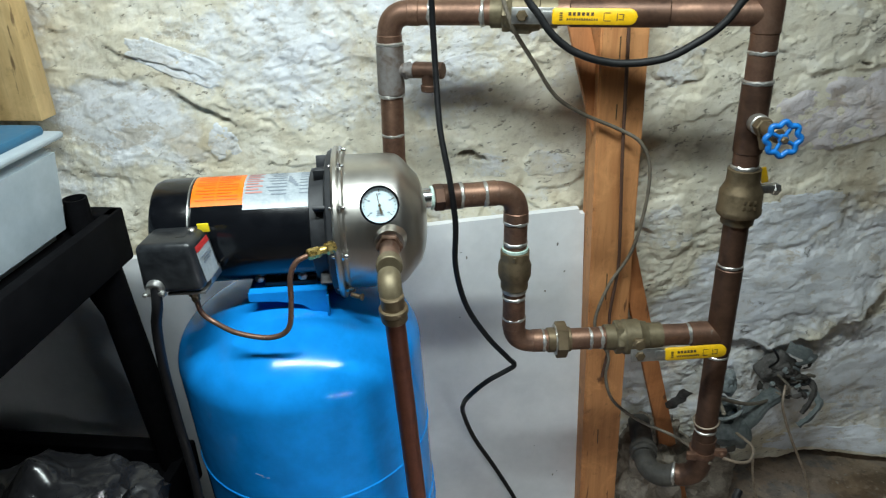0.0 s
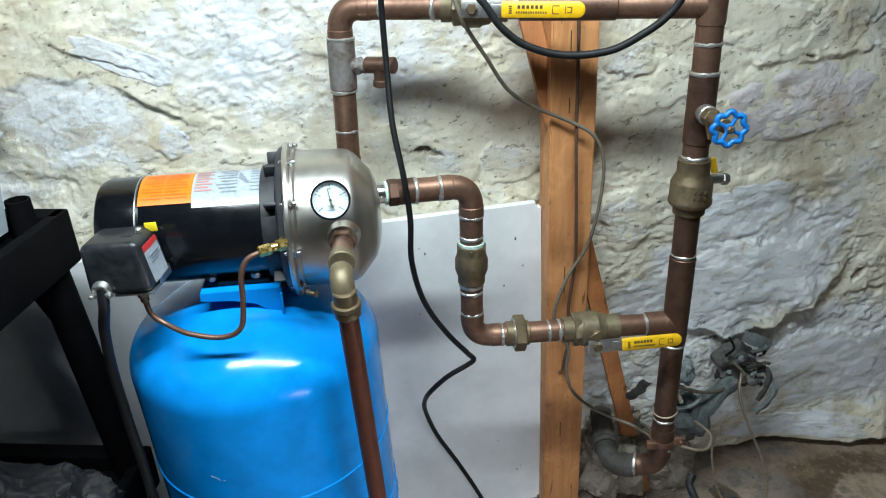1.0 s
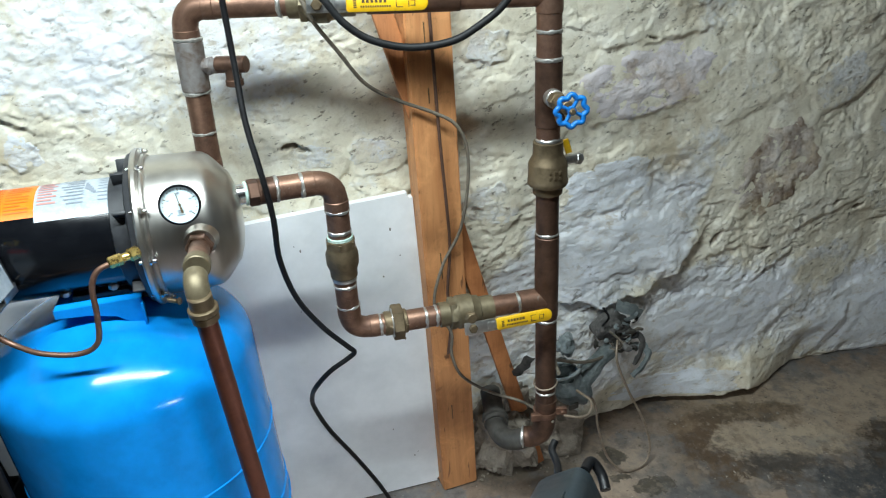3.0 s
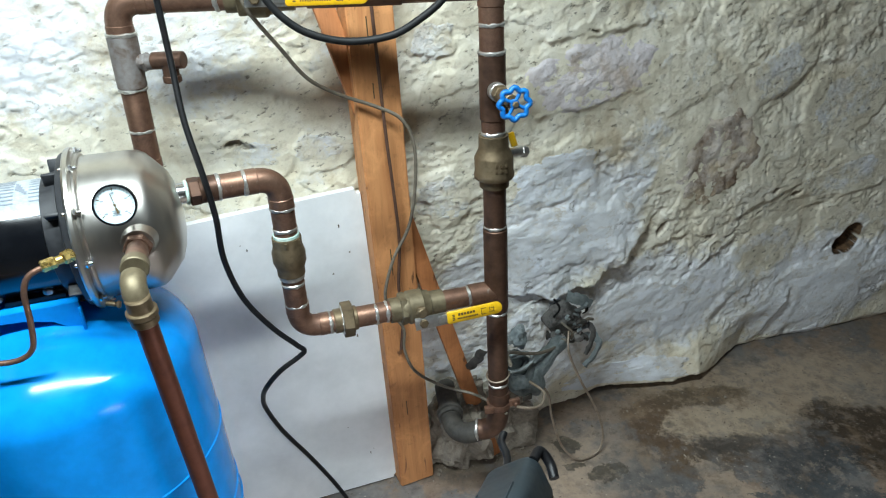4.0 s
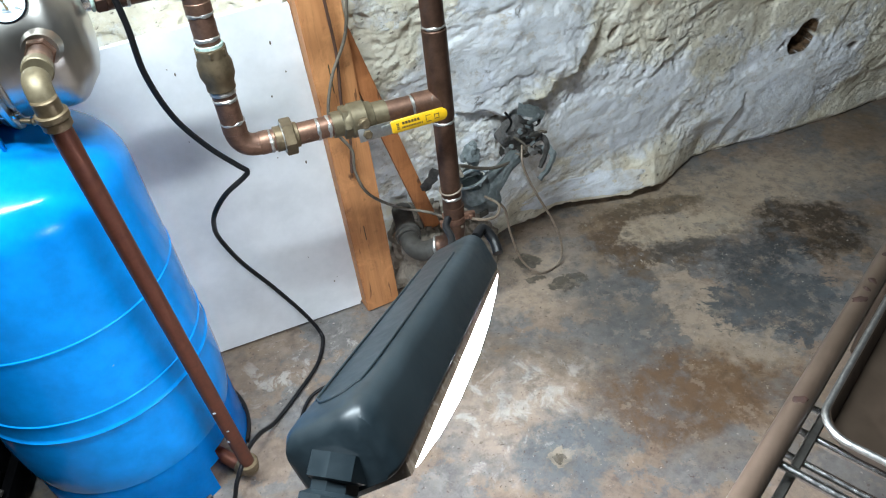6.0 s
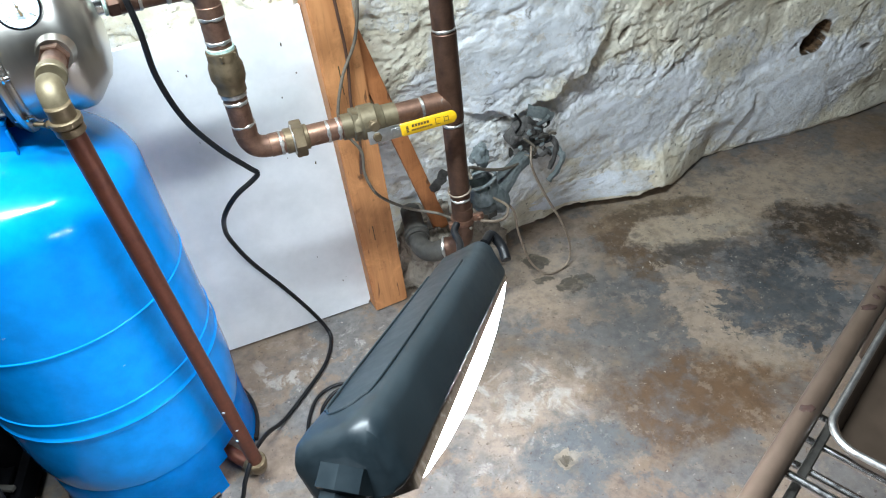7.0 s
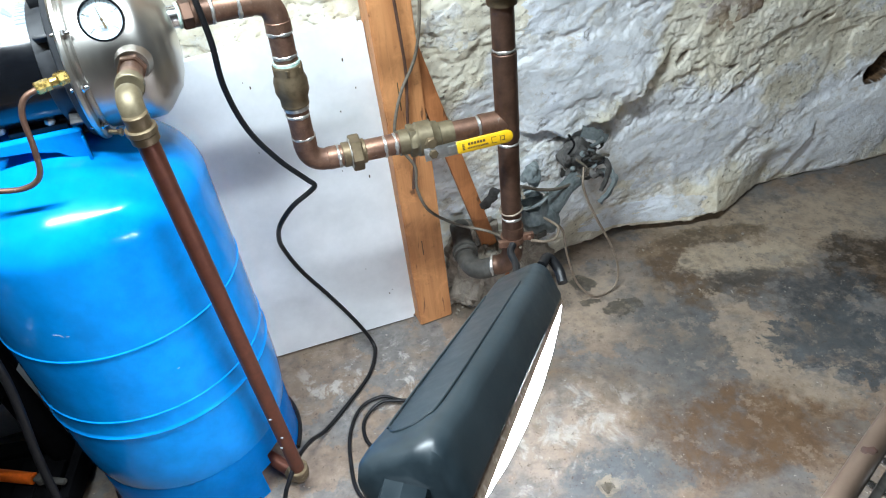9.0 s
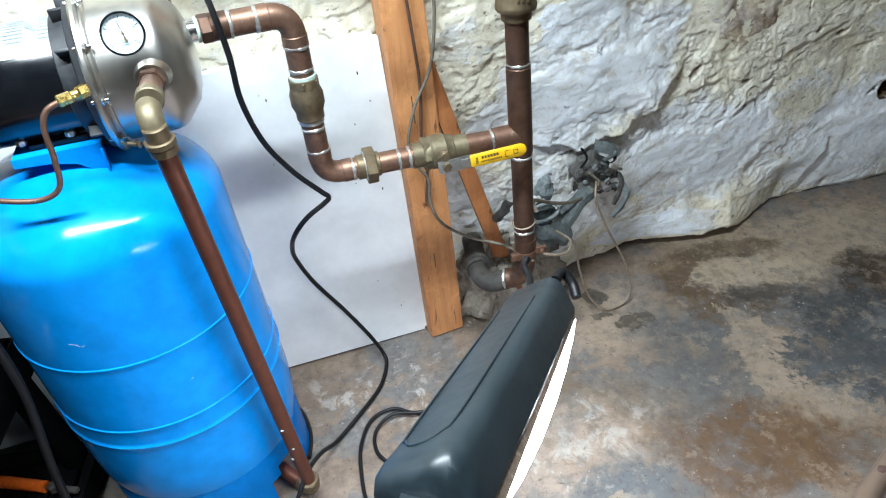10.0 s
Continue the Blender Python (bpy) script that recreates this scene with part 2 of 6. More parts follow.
    col = mix(nt, ramp(nt, n10, [(0.655, (0, 0, 0)), (0.685, (0.7, 0.7, 0.7))]), col, (0.055, 0.034, 0.02))
    col = mix(nt, ramp(nt, n11, [(0.672, (0, 0, 0)), (0.70, (0.6, 0.6, 0.6))]), col, (0.44, 0.40, 0.34))
    nt.links.new(col, b.inputs["Base Color"])
    nt.links.new(ramp(nt, n6, [(0.45, (0.62,) * 3), (0.7, (0.33,) * 3)]), b.inputs["Roughness"])
    bump(nt, b, calc(nt, "MULTIPLY_ADD", flakes, 0.5, n3), 0.45, 0.003)
    return m


def wood_material(name, dark, light, along=(28, 28, 2.2)):
    m, nt, b = shader(name, 0.6)
    v = coords(nt, along)
    g = noise_tex(nt, v, 0.8, 6, 0.62, 1.2)
    f = noise_tex(nt, v, 5.0, 6, 0.66, 0.3)
    plain = coords(nt)
    blot = noise_tex(nt, plain, 11.0, 7, 0.66, 0.6)
    col = ramp(nt, g, [(0.28, dark), (0.5, tuple((x + y) / 2 for x, y in zip(dark, light))), (0.68, light)])
    col = mix(nt, ramp(nt, f, [(0.52, (0, 0, 0)), (0.75, (0.4, 0.4, 0.4))]), col, tuple(x * 0.55 for x in dark))
    col = mix(nt, ramp(nt, blot, [(0.50, (0, 0, 0)), (0.68, (0.6, 0.6, 0.6))]), col, tuple(min(1, x * 1.25) for x in light))
    scars = noise_tex(nt, coords(nt, (60, 60, 9)), 1.0, 4, 0.5, 0.8)
    col = mix(nt, ramp(nt, scars, [(0.66, (0, 0, 0)), (0.70, (0.75, 0.75, 0.75))]), col, (0.07, 0.03, 0.015))
    grime = noise_tex(nt, plain, 34.0, 8, 0.7)
    col = mix(nt, ramp(nt, grime, [(0.58, (0, 0, 0)), (0.70, (0.45, 0.45, 0.45))]), col, tuple(x * 0.4 for x in dark))
    nt.links.new(col, b.inputs["Base Color"])
    bump(nt, b, f, 0.35, 0.0015)
    return m


def copper_material():
    m, nt, b = shader("aged_copper", 0.38, 1.0)
    v = coords(nt)
    a = noise_tex(nt, v, 17.0, 9, 0.72, 0.3)
    f = noise_tex(nt, v, 90.0, 5, 0.6)
    col = ramp(nt, a, [(0.30, (0.09, 0.048, 0.034)), (0.46, (0.18, 0.10, 0.07)), (0.58, (0.25, 0.145, 0.10)), (0.70, (0.35, 0.215, 0.155))])
    col = mix(nt, ramp(nt, f, [(0.6, (0, 0, 0)), (0.75, (0.5, 0.5, 0.5))]), col, (0.12, 0.07, 0.05))
    bloom = noise_tex(nt, v, 42.0, 7, 0.7, 0.5)
    col = mix(nt, ramp(nt, bloom, [(0.64, (0, 0, 0)), (0.70, (0.55, 0.55, 0.55))]), col, (0.33, 0.30, 0.26))
    nt.links.new(col, b.inputs["Base Color"])
    nt.links.new(ramp(nt, a, [(0.3, (0.6,) * 3), (0.7, (0.40,) * 3)]), b.inputs["Roughness"])
    nt.links.new(ramp(nt, a, [(0.3, (0.6,) * 3), (0.6, (0.85,) * 3)]), b.inputs["Metallic"])
    bump(nt, b, f, 0.08, 0.0006)
    return m


def glow(name, color, strength):
    m, nt, b = shader(name, 0.3, 0.0, (0.9, 0.9, 0.9))
    b.inputs["Emission Color"].default_value = (*color, 1)
    b.inputs["Emission Strength"].default_value = strength
    return m


LIMEWASH = wall_material("limewashed_rubble", (1.06, 1.055, 1.05), True, 0.58)
STONE_CREAM = wall_material("cream_stone", (1.04, 1.03, 1.02), False, 0.8, 0.0, 0.42)
STONE_WHITE = wall_material("white_stone", (1.03, 1.04, 1.055), False, 0.62, 0.0, 0.86)
STONE_PINK = wall_material("bare_pink_stone", (0.98, 0.885, 0.86), False, 0.9, 0.0, 0.92)
STONE_BROWN = wall_material("bare_brown_stone", (0.90, 0.80, 0.72), False, 0.85, 0.95, 0.5)
CONCRETE = floor_material()
# for the unseen room sides only, kept dark so little light bounces back
ROOM_SHELL = mottled("dark_room_shell", (0.06, 0.057, 0.053), (0.10, 0.096, 0.09), 4, (0.8, 0.95), bump_s=0.4)
COPPER = copper_material()
COPPER_OLD = mottled("dull_copper", (0.060, 0.034, 0.025), (0.17, 0.095, 0.064), 14, (0.38, 0.58), 0.7)
SUPPLY_BROWN = mottled("red_brown_copper", (0.10, 0.034, 0.022), (0.17, 0.058, 0.035), 20, (0.38, 0.55), 0.55)
BRASS = mottled("dull_brass", (0.115, 0.085, 0.05), (0.22, 0.165, 0.10), 25, (0.42, 0.6), 0.7)
BRASS_PALE = mottled("pale_bronze", (0.125, 0.10, 0.06), (0.225, 0.185, 0.115), 25, (0.45, 0.6), 0.55)
BRASS_BRIGHT = mottled("bright_brass", (0.62, 0.42, 0.12), (0.80, 0.58, 0.2), 40, (0.22, 0.35), 1.0)
SOLDER = mottled("silver_solder", (0.30, 0.29, 0.27), (0.62, 0.61, 0.58), 45, (0.3, 0.5), 0.8)
PIPE_DOPE = mottled("verdigris_thread_paste", (0.30, 0.48, 0.42), (0.62, 0.72, 0.66), 50, (0.6, 0.8))
GREY_DOPE = mottled("grey_pipe_patina", (0.12, 0.08, 0.058), (0.22, 0.21, 0.205), 26, (0.5, 0.7), 0.35, edges=(0.42, 0.6))
STAINLESS = mottled("brushed_stainless", (0.48, 0.46, 0.425), (0.57, 0.55, 0.515), 5, (0.31, 0.37), 1.0, 0.012, 0.0003, (1, 1, 0.2))
CHROME = mottled("bright_steel", (0.62, 0.62, 0.62), (0.75, 0.75, 0.74), 30, (0.15, 0.28), 1.0, 0.03)
STEEL = mottled("zinc_steel", (0.42, 0.42, 0.41), (0.62, 0.62, 0.6), 40, (0.3, 0.45), 0.95)
IRON = mottled("grey_iron", (0.02, 0.018, 0.015), (0.075, 0.07, 0.06), 30, (0.6, 0.8), 0.1)
MOTOR_BLACK = mottled("satin_black_paint", (0.003, 0.0035, 0.005), (0.006, 0.007, 0.009), 12, (0.15, 0.22), 0.0, 0.01)
CAST_BLACK = mottled("black_casting", (0.010, 0.011, 0.014), (0.03, 0.032, 0.036), 30, (0.45, 0.6), 0.0, 0.2)
BOX_BLACK = mottled("dusty_black_plastic", (0.007, 0.008, 0.010), (0.026, 0.029, 0.033), 22, (0.28, 0.45), 0.0, 0.1)
SHELF_BLACK = mottled("black_resin", (0.003, 0.003, 0.0035), (0.006, 0.006, 0.007), 20, (0.6, 0.75), 0.0, 0.1)
SHELF_BLACK.node_tree.nodes["Principled BSDF"].inputs["Specular IOR Level"].default_value = 0.02
CORD_BLACK = mottled("black_rubber_cord", (0.004, 0.004, 0.005), (0.010, 0.010, 0.011), 60, (0.38, 0.5), 0.0, 0.1)
CORD_DUSTY = mottled("dusty_black_cable", (0.004, 0.0045, 0.005), (0.012, 0.0125, 0.0135), 40, (0.5, 0.65))
for black in (CORD_BLACK, CORD_DUSTY):
    black.node_tree.nodes["Principled BSDF"].inputs["Specular IOR Level"].default_value = 0.25
WIRE_GREY = mottled("grey_brown_cable", (0.10, 0.085, 0.065), (0.20, 0.17, 0.13), 50, (0.5, 0.7))
WIRE_BROWN = mottled("brown_wire", (0.06, 0.03, 0.02), (0.12, 0.06, 0.04), 50, (0.5, 0.7))
WIRE_BARE = mottled("bare_ground_wire", (0.22, 0.16, 0.11), (0.42, 0.35, 0.28), 60, (0.4, 0.6), 0.5)
TANK_BLUE = mottled("blue_enamel", (0.002, 0.205, 0.62), (0.004, 0.275, 0.78), 5, (0.11, 0.15), 0.0, 0.01, 0.0005)
TANK_BLUE.node_tree.nodes["Principled BSDF"].inputs["Specular IOR Level"].default_value = 0.16
WHEEL_BLUE = mottled("blue_painted_iron", (0.003, 0.10, 0.38), (0.008, 0.20, 0.60), 60, (0.3, 0.45), 0.0, 0.15)
LEVER_YELLOW = mottled("yellow_vinyl", (0.72, 0.40, 0.005), (0.85, 0.50, 0.01), 30, (0.35, 0.5), 0.0, 0.05)
INK = shader("black_print", 0.6, 0, (0.075, 0.05, 0.02))[0]
WHITE_PANEL = mottled("white_hardboard", (0.76, 0.78, 0.79), (0.82, 0.83, 0.84), 2.5, (0.35, 0.5), 0.0, 0.03)
LABEL_WHITE = mottled("white_label", (0.27, 0.32, 0.36), (0.40, 0.44, 0.47), 40, (0.3, 0.4), 0, 0.02)
LABEL_ORANGE = mottled("orange_label", (0.85, 0.17, 0.005), (0.9, 0.20, 0.01), 40, (0.3, 0.4), 0, 0.02)
LABEL_PINK = shader("faded_red_print", 0.5, 0, (0.46, 0.22, 0.20))[0]
LABEL_GREY = shader("grey_print", 0.5, 0, (0.19, 0.22, 0.26))[0]
LABEL_RED = shader("red_print", 0.5, 0, (0.5, 0.03, 0.03))[0]
TAG_YELLOW = shader("yellow_tag", 0.5, 0, (0.85, 0.65, 0.02))[0]
ORANGE_GRIP = mottled("orange_plastic", (0.7, 0.11, 0.01), (0.85, 0.16, 0.015), 40, (0.35, 0.5))
DIAL_WHITE = shader("dial_white", 0.35, 0, (0.43, 0.53, 0.57))[0]
TOTE = mottled("cloudy_plastic", (0.32, 0.385, 0.43), (0.42, 0.48, 0.52), 4, (0.3, 0.45), 0, 0.03)
LID_BLUE = mottled("blue_plastic_lid", (0.015, 0.10, 0.19), (0.025, 0.14, 0.25), 8, (0.35, 0.5))
BAG = mottled("black_plastic_film", (0.010, 0.010, 0.011), (0.024, 0.024, 0.027), 12, (0.14, 0.26), 0, 0.15, 0.002)
POST_WOOD = wood_material("orange_fir", (0.44, 0.175, 0.062), (0.67, 0.32, 0.13))
LATH_WOOD = wood_material("red_brown_lath", (0.28, 0.095, 0.03), (0.48, 0.19, 0.068))
PINE = wood_material("pale_pine", (0.50, 0.32, 0.13), (0.68, 0.48, 0.23))
PUTTY = mottled("grey_putty", (0.13, 0.16, 0.165), (0.36, 0.40, 0.40), 24, (0.6, 0.8), 0, 0.6, 0.003)
DIRT = mottled("brown_grit", (0.13, 0.105, 0.08), (0.30, 0.26, 0.20), 40, (0.85, 0.95), 0, 0.4)
MOUND = mottled("brown_rough_mortar", (0.16, 0.13, 0.10), (0.34, 0.30, 0.245), 22, (0.85, 0.95), 0, 0.9, 0.006)
RAG = mottled("torn_tar_paper", (0.05, 0.048, 0.045), (0.19, 0.18, 0.17), 40, (0.7, 0.9), 0, 0.6, 0.003)
# beige with shade mixed in: nothing here blocks the tube from the cart
BEIGE_SHADED = mottled("shaded_beige_enamel", (0.052, 0.036, 0.026), (0.072, 0.051, 0.037), 6, (0.3, 0.42), 0.0, 0.05)
RUST = mottled("rust", (0.014, 0.006, 0.004), (0.035, 0.013, 0.007), 60, (0.7, 0.9), 0.0, 0.5)
LAMP_BODY = mottled("grey_black_rubber", (0.010, 0.017, 0.022), (0.022, 0.033, 0.040), 14, (0.34, 0.46), 0, 0.12)
LAMP_GLOW = glow("lit_diffuser", (0.88, 0.94, 1.0), 145.0)
LAMP_EDGE = mottled("tinted_lens_edge", (0.25, 0.18, 0.13), (0.42, 0.32, 0.25), 30, (0.2, 0.3))


# ---- mesh helpers: everything is drawn in world metres, then moved to its thing's base ----
ORIGIN = {}


def thing(name, base, label, category, group="", kind=""):
    ob = new(name)
    ob.empty_display_size = 0.05
    ob.location = base
    ORIGIN[ob] = Vector(base)
    return tagged(ob, label, category, group, kind)


def finish(bm, smooth=True, angle=40):
    bm.normal_update()
    lim = radians(angle)
    for f in bm.faces:
        f.smooth = smooth
    if smooth:
        for e in bm.edges:
            if len(e.link_faces) == 2 and e.calc_face_angle(0) > lim:
                e.smooth = False


def part(name, bm, material, parent, label="", smooth=True, angle=40):
    finish(bm, smooth, angle)
    o = ORIGIN[parent]
    bmesh.ops.translate(bm, verts=bm.verts, vec=-o)
    me = bpy.data.meshes.new(name)
    bm.to_mesh(me)
    bm.free()
    me.materials.append(material)
    ob = new(name, me)
    ob.parent = parent
    ORIGIN[ob] = o
    if label:
        ob["label"] = label
    return ob


def solo(name, bm, material, label, category, group="", kind="", base=None, smooth=True, angle=40):
    """A thing that is one mesh."""
    finish(bm, smooth, angle)
    o = Vector(base) if base else Vector((0, 0, 0))
    bmesh.ops.translate(bm, verts=bm.verts, vec=-o)
    me = bpy.data.meshes.new(name)
    bm.to_mesh(me)
    bm.free()
    me.materials.append(material)
    ob = new(name, me)
    ob.location = o
    ORIGIN[ob] = o
    return tagged(ob, label, category, group, kind)


def frame_of(d):
    d = Vector(d).normalized()
    a = Vector((0, 0, 1)) if abs(d.z) < 0.9 else Vector((1, 0, 0))
    u = d.cross(a).normalized()
    return d, u, d.cross(u).normalized()


def ringed(bm, rings, cap0=True, cap1=True):
    """Skins a list of rings of points."""
    vs = [[bm.verts.new(p) for p in r] for r in rings]
    n = len(vs[0])
    for a, b in zip(vs, vs[1:]):
        for i in range(n):
            bm.faces.new((a[i], a[(i + 1) % n], b[(i + 1) % n], b[i]))
    if cap0:
        bm.faces.new(vs[0][::-1])
    if cap1:
        bm.faces.new(vs[-1])
    return vs


def lathe(bm, p, d, profile, seg=32, cap=True):
    """Turns (along, radius) pairs round the axis d through p."""
    d, u, v = frame_of(d)
    p = Vector(p)
    rings = [[p + d * a + (u * math.cos(2 * math.pi * i / seg) + v * math.sin(2 * math.pi * i / seg)) * max(r, 1e-4) for i in range(seg)] for a, r in profile]
    ringed(bm, rings, cap, cap)
    bmesh.ops.recalc_face_normals(bm, faces=bm.faces[:])
    return bm


def cyl(p0, p1, r, seg=24, bevel=0.0015, bm=None):
    bm = bm or bmesh.new()
    p0, p1 = Vector(p0), Vector(p1)
    n = (p1 - p0).length
    bevel = min(bevel, r * 0.4, n * 0.3)
    return lathe(bm, p0, p1 - p0, [(0, r - bevel), (bevel, r), (n - bevel, r), (n, r - bevel)], seg)


def hexnut(p0, p1, r, bm=None):
    return cyl(p0, p1, r, 6, 0.002, bm)


def spline(pts, steps=8):
    """A smooth line through the points."""
    P = [Vector(p) for p in pts]
    P = [P[0] * 2 - P[1]] + P + [P[-1] * 2 - P[-2]]
    out = []
    for i in range(1, len(P) - 2):
        a, b, c, d = P[i - 1:i + 3]
        for k in range(steps):
            t = k / steps
            out.append(0.5 * (2 * b + (c - a) * t + (2 * a - 5 * b + 4 * c - d) * t * t + (3 * b - a - 3 * c + d) * t ** 3))
    return out + [P[-2]]


def sweep(pts, r, seg=12, bm=None, radii=None):
    """A round tube along a line, with no twist."""
    bm = bm or bmesh.new()
    P = [Vector(p) for p in pts]
    tang = [(P[min(i + 1, len(P) - 1)] - P[max(i - 1, 0)]).normalized() for i in range(len(P))]
    _, u, _ = frame_of(tang[0])
    rings = []
    for i, (p, t) in enumerate(zip(P, tang)):
        u = (u - t * u.dot(t)).normalized()
        v = t.cross(u)
        rr = radii[i] if radii else r
        rings.append([p + (u * math.cos(2 * math.pi * k / seg) + v * math.sin(2 * math.pi * k / seg)) * rr for k in range(seg)])
    ringed(bm, rings)
    bmesh.ops.recalc_face_normals(bm, faces=bm.faces[:])
    return bm


def cable(pts, r, seg=10, steps=8):
    return sweep(spline(pts, steps), r, seg)


def bend(a, corner, b, rad, n=10):
    """Points of a round bend at corner between the ways from a and to b."""
    a, c, b = Vector(a), Vector(corner), Vector(b)
    ia, ib = (a - c).normalized(), (b - c).normalized()
    p0, p1 = c + ia * rad, c + ib * rad
    return [p0 * (1 - t) ** 2 + c * (2 * t * (1 - t)) * 1.0 + p1 * t * t for t in [i / n for i in range(n + 1)]]


def elbow(a, corner, b, r, rad):
    """A sweat elbow with its two thicker sockets."""
    pts = bend(a, corner, b, rad, 12)
    bm = sweep(pts, r, 24)
    a, c, b = Vector(a), Vector(corner), Vector(b)
    for q in (a, b):
        w = (q - c).normalized()
        cyl(c + w * rad * 0.92, c + w * (rad + r * 0.75), r * 1.045, 24, 0.001, bm)
    return bm


def box(center, size, m=None, bevel=0.003, seg=2):
    bm = bmesh.new()
    bmesh.ops.create_cube(bm, size=1)
    bmesh.ops.scale(bm, verts=bm.verts, vec=size)
    if bevel:
        bmesh.ops.bevel(bm, geom=bm.edges[:], offset=min(bevel, min(size) * 0.45), segments=seg, profile=0.5, affect="EDGES")
    mm = Matrix.Translation(center) @ (m.to_4x4() if m else Matrix.Identity(4))
    bmesh.ops.transform(bm, matrix=mm, verts=bm.verts)
    return bm


def merge(*bms):
    out = bms[0]
    for b in bms[1:]:
        me = bpy.data.meshes.new("tmp")
        b.to_mesh(me)
        b.free()
        out.from_mesh(me)
        bpy.data.meshes.remove(me)
    return out


def axes(x, y, z):
    return Matrix((Vector(x).normalized(), Vector(y).normalized(), Vector(z).normalized())).transposed()


def hexa(c):
    """A block from its eight corners: bottom four round, then top four."""
    bm = bmesh.new()
    v = [bm.verts.new(p) for p in c]
    for f in ((3, 2, 1, 0), (4, 5, 6, 7), (0, 1, 5, 4), (1, 2, 6, 5), (2, 3, 7, 6), (3, 0, 4, 7)):
        bm.faces.new([v[i] for i in f])
    bmesh.ops.recalc_face_normals(bm, faces=bm.faces[:])
    return bm


def solder(parent, p, d, r):
    """A bright solder ring at a joint, smeared unevenly round the pipe."""
    d, u, v = frame_of(d)
    p, seed = Vector(p), Vector((p[0] * 31, p[2] * 17, 0))
    rings = []
    for a, grow in ((-0.0034, -0.0008), (-0.0016, 0.0011), (0.0016, 0.0012), (0.0034, -0.0008)):
        ring = []
        for k in range(32):
            o = u * math.cos(math.pi * k / 16) + v * math.sin(math.pi * k / 16)
            n = noise.fractal(o * 1.7 + seed, 0.9, 2.0, 3)
            ring.append(p + d * (a * (1 + 0.9 * n) + 0.0012 * noise.noise(o * 2.5 + seed * 2)) + o * (r + grow * (1 + 0.5 * n)))
        rings.append(ring)
    bm = bmesh.new()
    ringed(bm, rings)
    bmesh.ops.recalc_face_normals(bm, faces=bm.faces[:])
    return part("solder_ring", bm, SOLDER, parent, "silver solder ring")


# ---- rubble wall ----
def value_noise(x, z, seed):
    xi, zi = np.floor(x).astype(np.int64), np.floor(z).astype(np.int64)
    fx, fz = x - xi, z - zi
    fx, fz = fx * fx * (3 - 2 * fx), fz * fz * (3 - 2 * fz)

    def h(a, b):
        n = (a * 374761393 + b * 668265263 + seed * 974711) & 0xFFFFFFFF
        n = ((n ^ (n >> 13)) * 1274126177) & 0xFFFFFFFF
        return ((n ^ (n >> 16)) & 0xFFFF) / 65535.0

    a = h(xi, zi) * (1 - fx) + h(xi + 1, zi) * fx
    b = h(xi, zi + 1) * (1 - fx) + h(xi + 1, zi + 1) * fx
    return (a * (1 - fz) + b * fz) * 2 - 1


def fbm(x, z, seed, octaves=4, gain=0.5):
    s, a = 0.0, 1.0
    for k in range(octaves):
        s = s + a * value_noise(x * 2 ** k + 13.7 * k, z * 2 ** k + 7.1 * k, seed + k)
        a *= gain
    return s


def smooth(t):
    t = np.clip(t, 0, 1)
    return t * t * (3 - 2 * t)


def rubble(x, z):
    """Distance to the joint between courses of rubble, and a bulge per stone."""
    wx = x + 0.035 * fbm(x * 5, z * 5, 31, 3)
    wz = z + 0.030 * fbm(x * 5, z * 5, 47, 3) - 0.15 * (x - 0.6)
    cx, cz = wx / 0.34, wz / 0.20
    best = np.full(x.shape, 9.0)
    second = np.full(x.shape, 9.0)
    height = np.zeros(x.shape)
    ix, iz = np.floor(cx).astype(int), np.floor(cz).astype(int)
    for di in (-1, 0, 1):
        for dj in (-1, 0, 1):
            a, b = ix + di, iz + dj
            px = a + 0.5 + 0.42 * value_noise(a + 0.0, b + 0.0, 5)
            pz = b + 0.5 + 0.38 * value_noise(a + 0.0, b + 0.0, 9)
            d = np.hypot(cx - px, (cz - pz) * 0.85)
            near = d < best
            second = np.where(near, best, np.minimum(second, d))
            height = np.where(near, value_noise(a + 0.0, b + 0.0, 17), height)
            best = np.where(near, d, best)
    return second - best, height


LEDGES = [((1.00, 0.585), (0.93, 0.50), 0.030), ((0.93, 0.50), (0.82, 0.455), 0.032), ((0.82, 0.455), (0.71, 0.432), 0.022), ((0.71, 0.432), (0.60, 0.465), 0.018),
          ((1.525, 0.03), (1.605, 0.20), 0.018), ((-0.62, 1.10), (-0.52, 1.03), 0.010), ((-0.85, 1.12), (-0.66, 1.13), 0.004), ((0.66, 1.115), (0.86, 1.108), 0.006), ((0.86, 1.108), (0.97, 1.122), 0.006),
          ((-0.9, 0.93), (-0.6, 0.91), 0.003), ((1.60, 0.50), (1.95, 0.57), 0.005), ((0.68, 0.93), (0.93, 0.955), 0.003), ((1.28, 0.52), (1.55, 0.60), 0.005), ((1.20, 0.40), (1.30, 0.44), 0.006), ((1.02, 0.50), (1.13, 0.52), 0.007)]


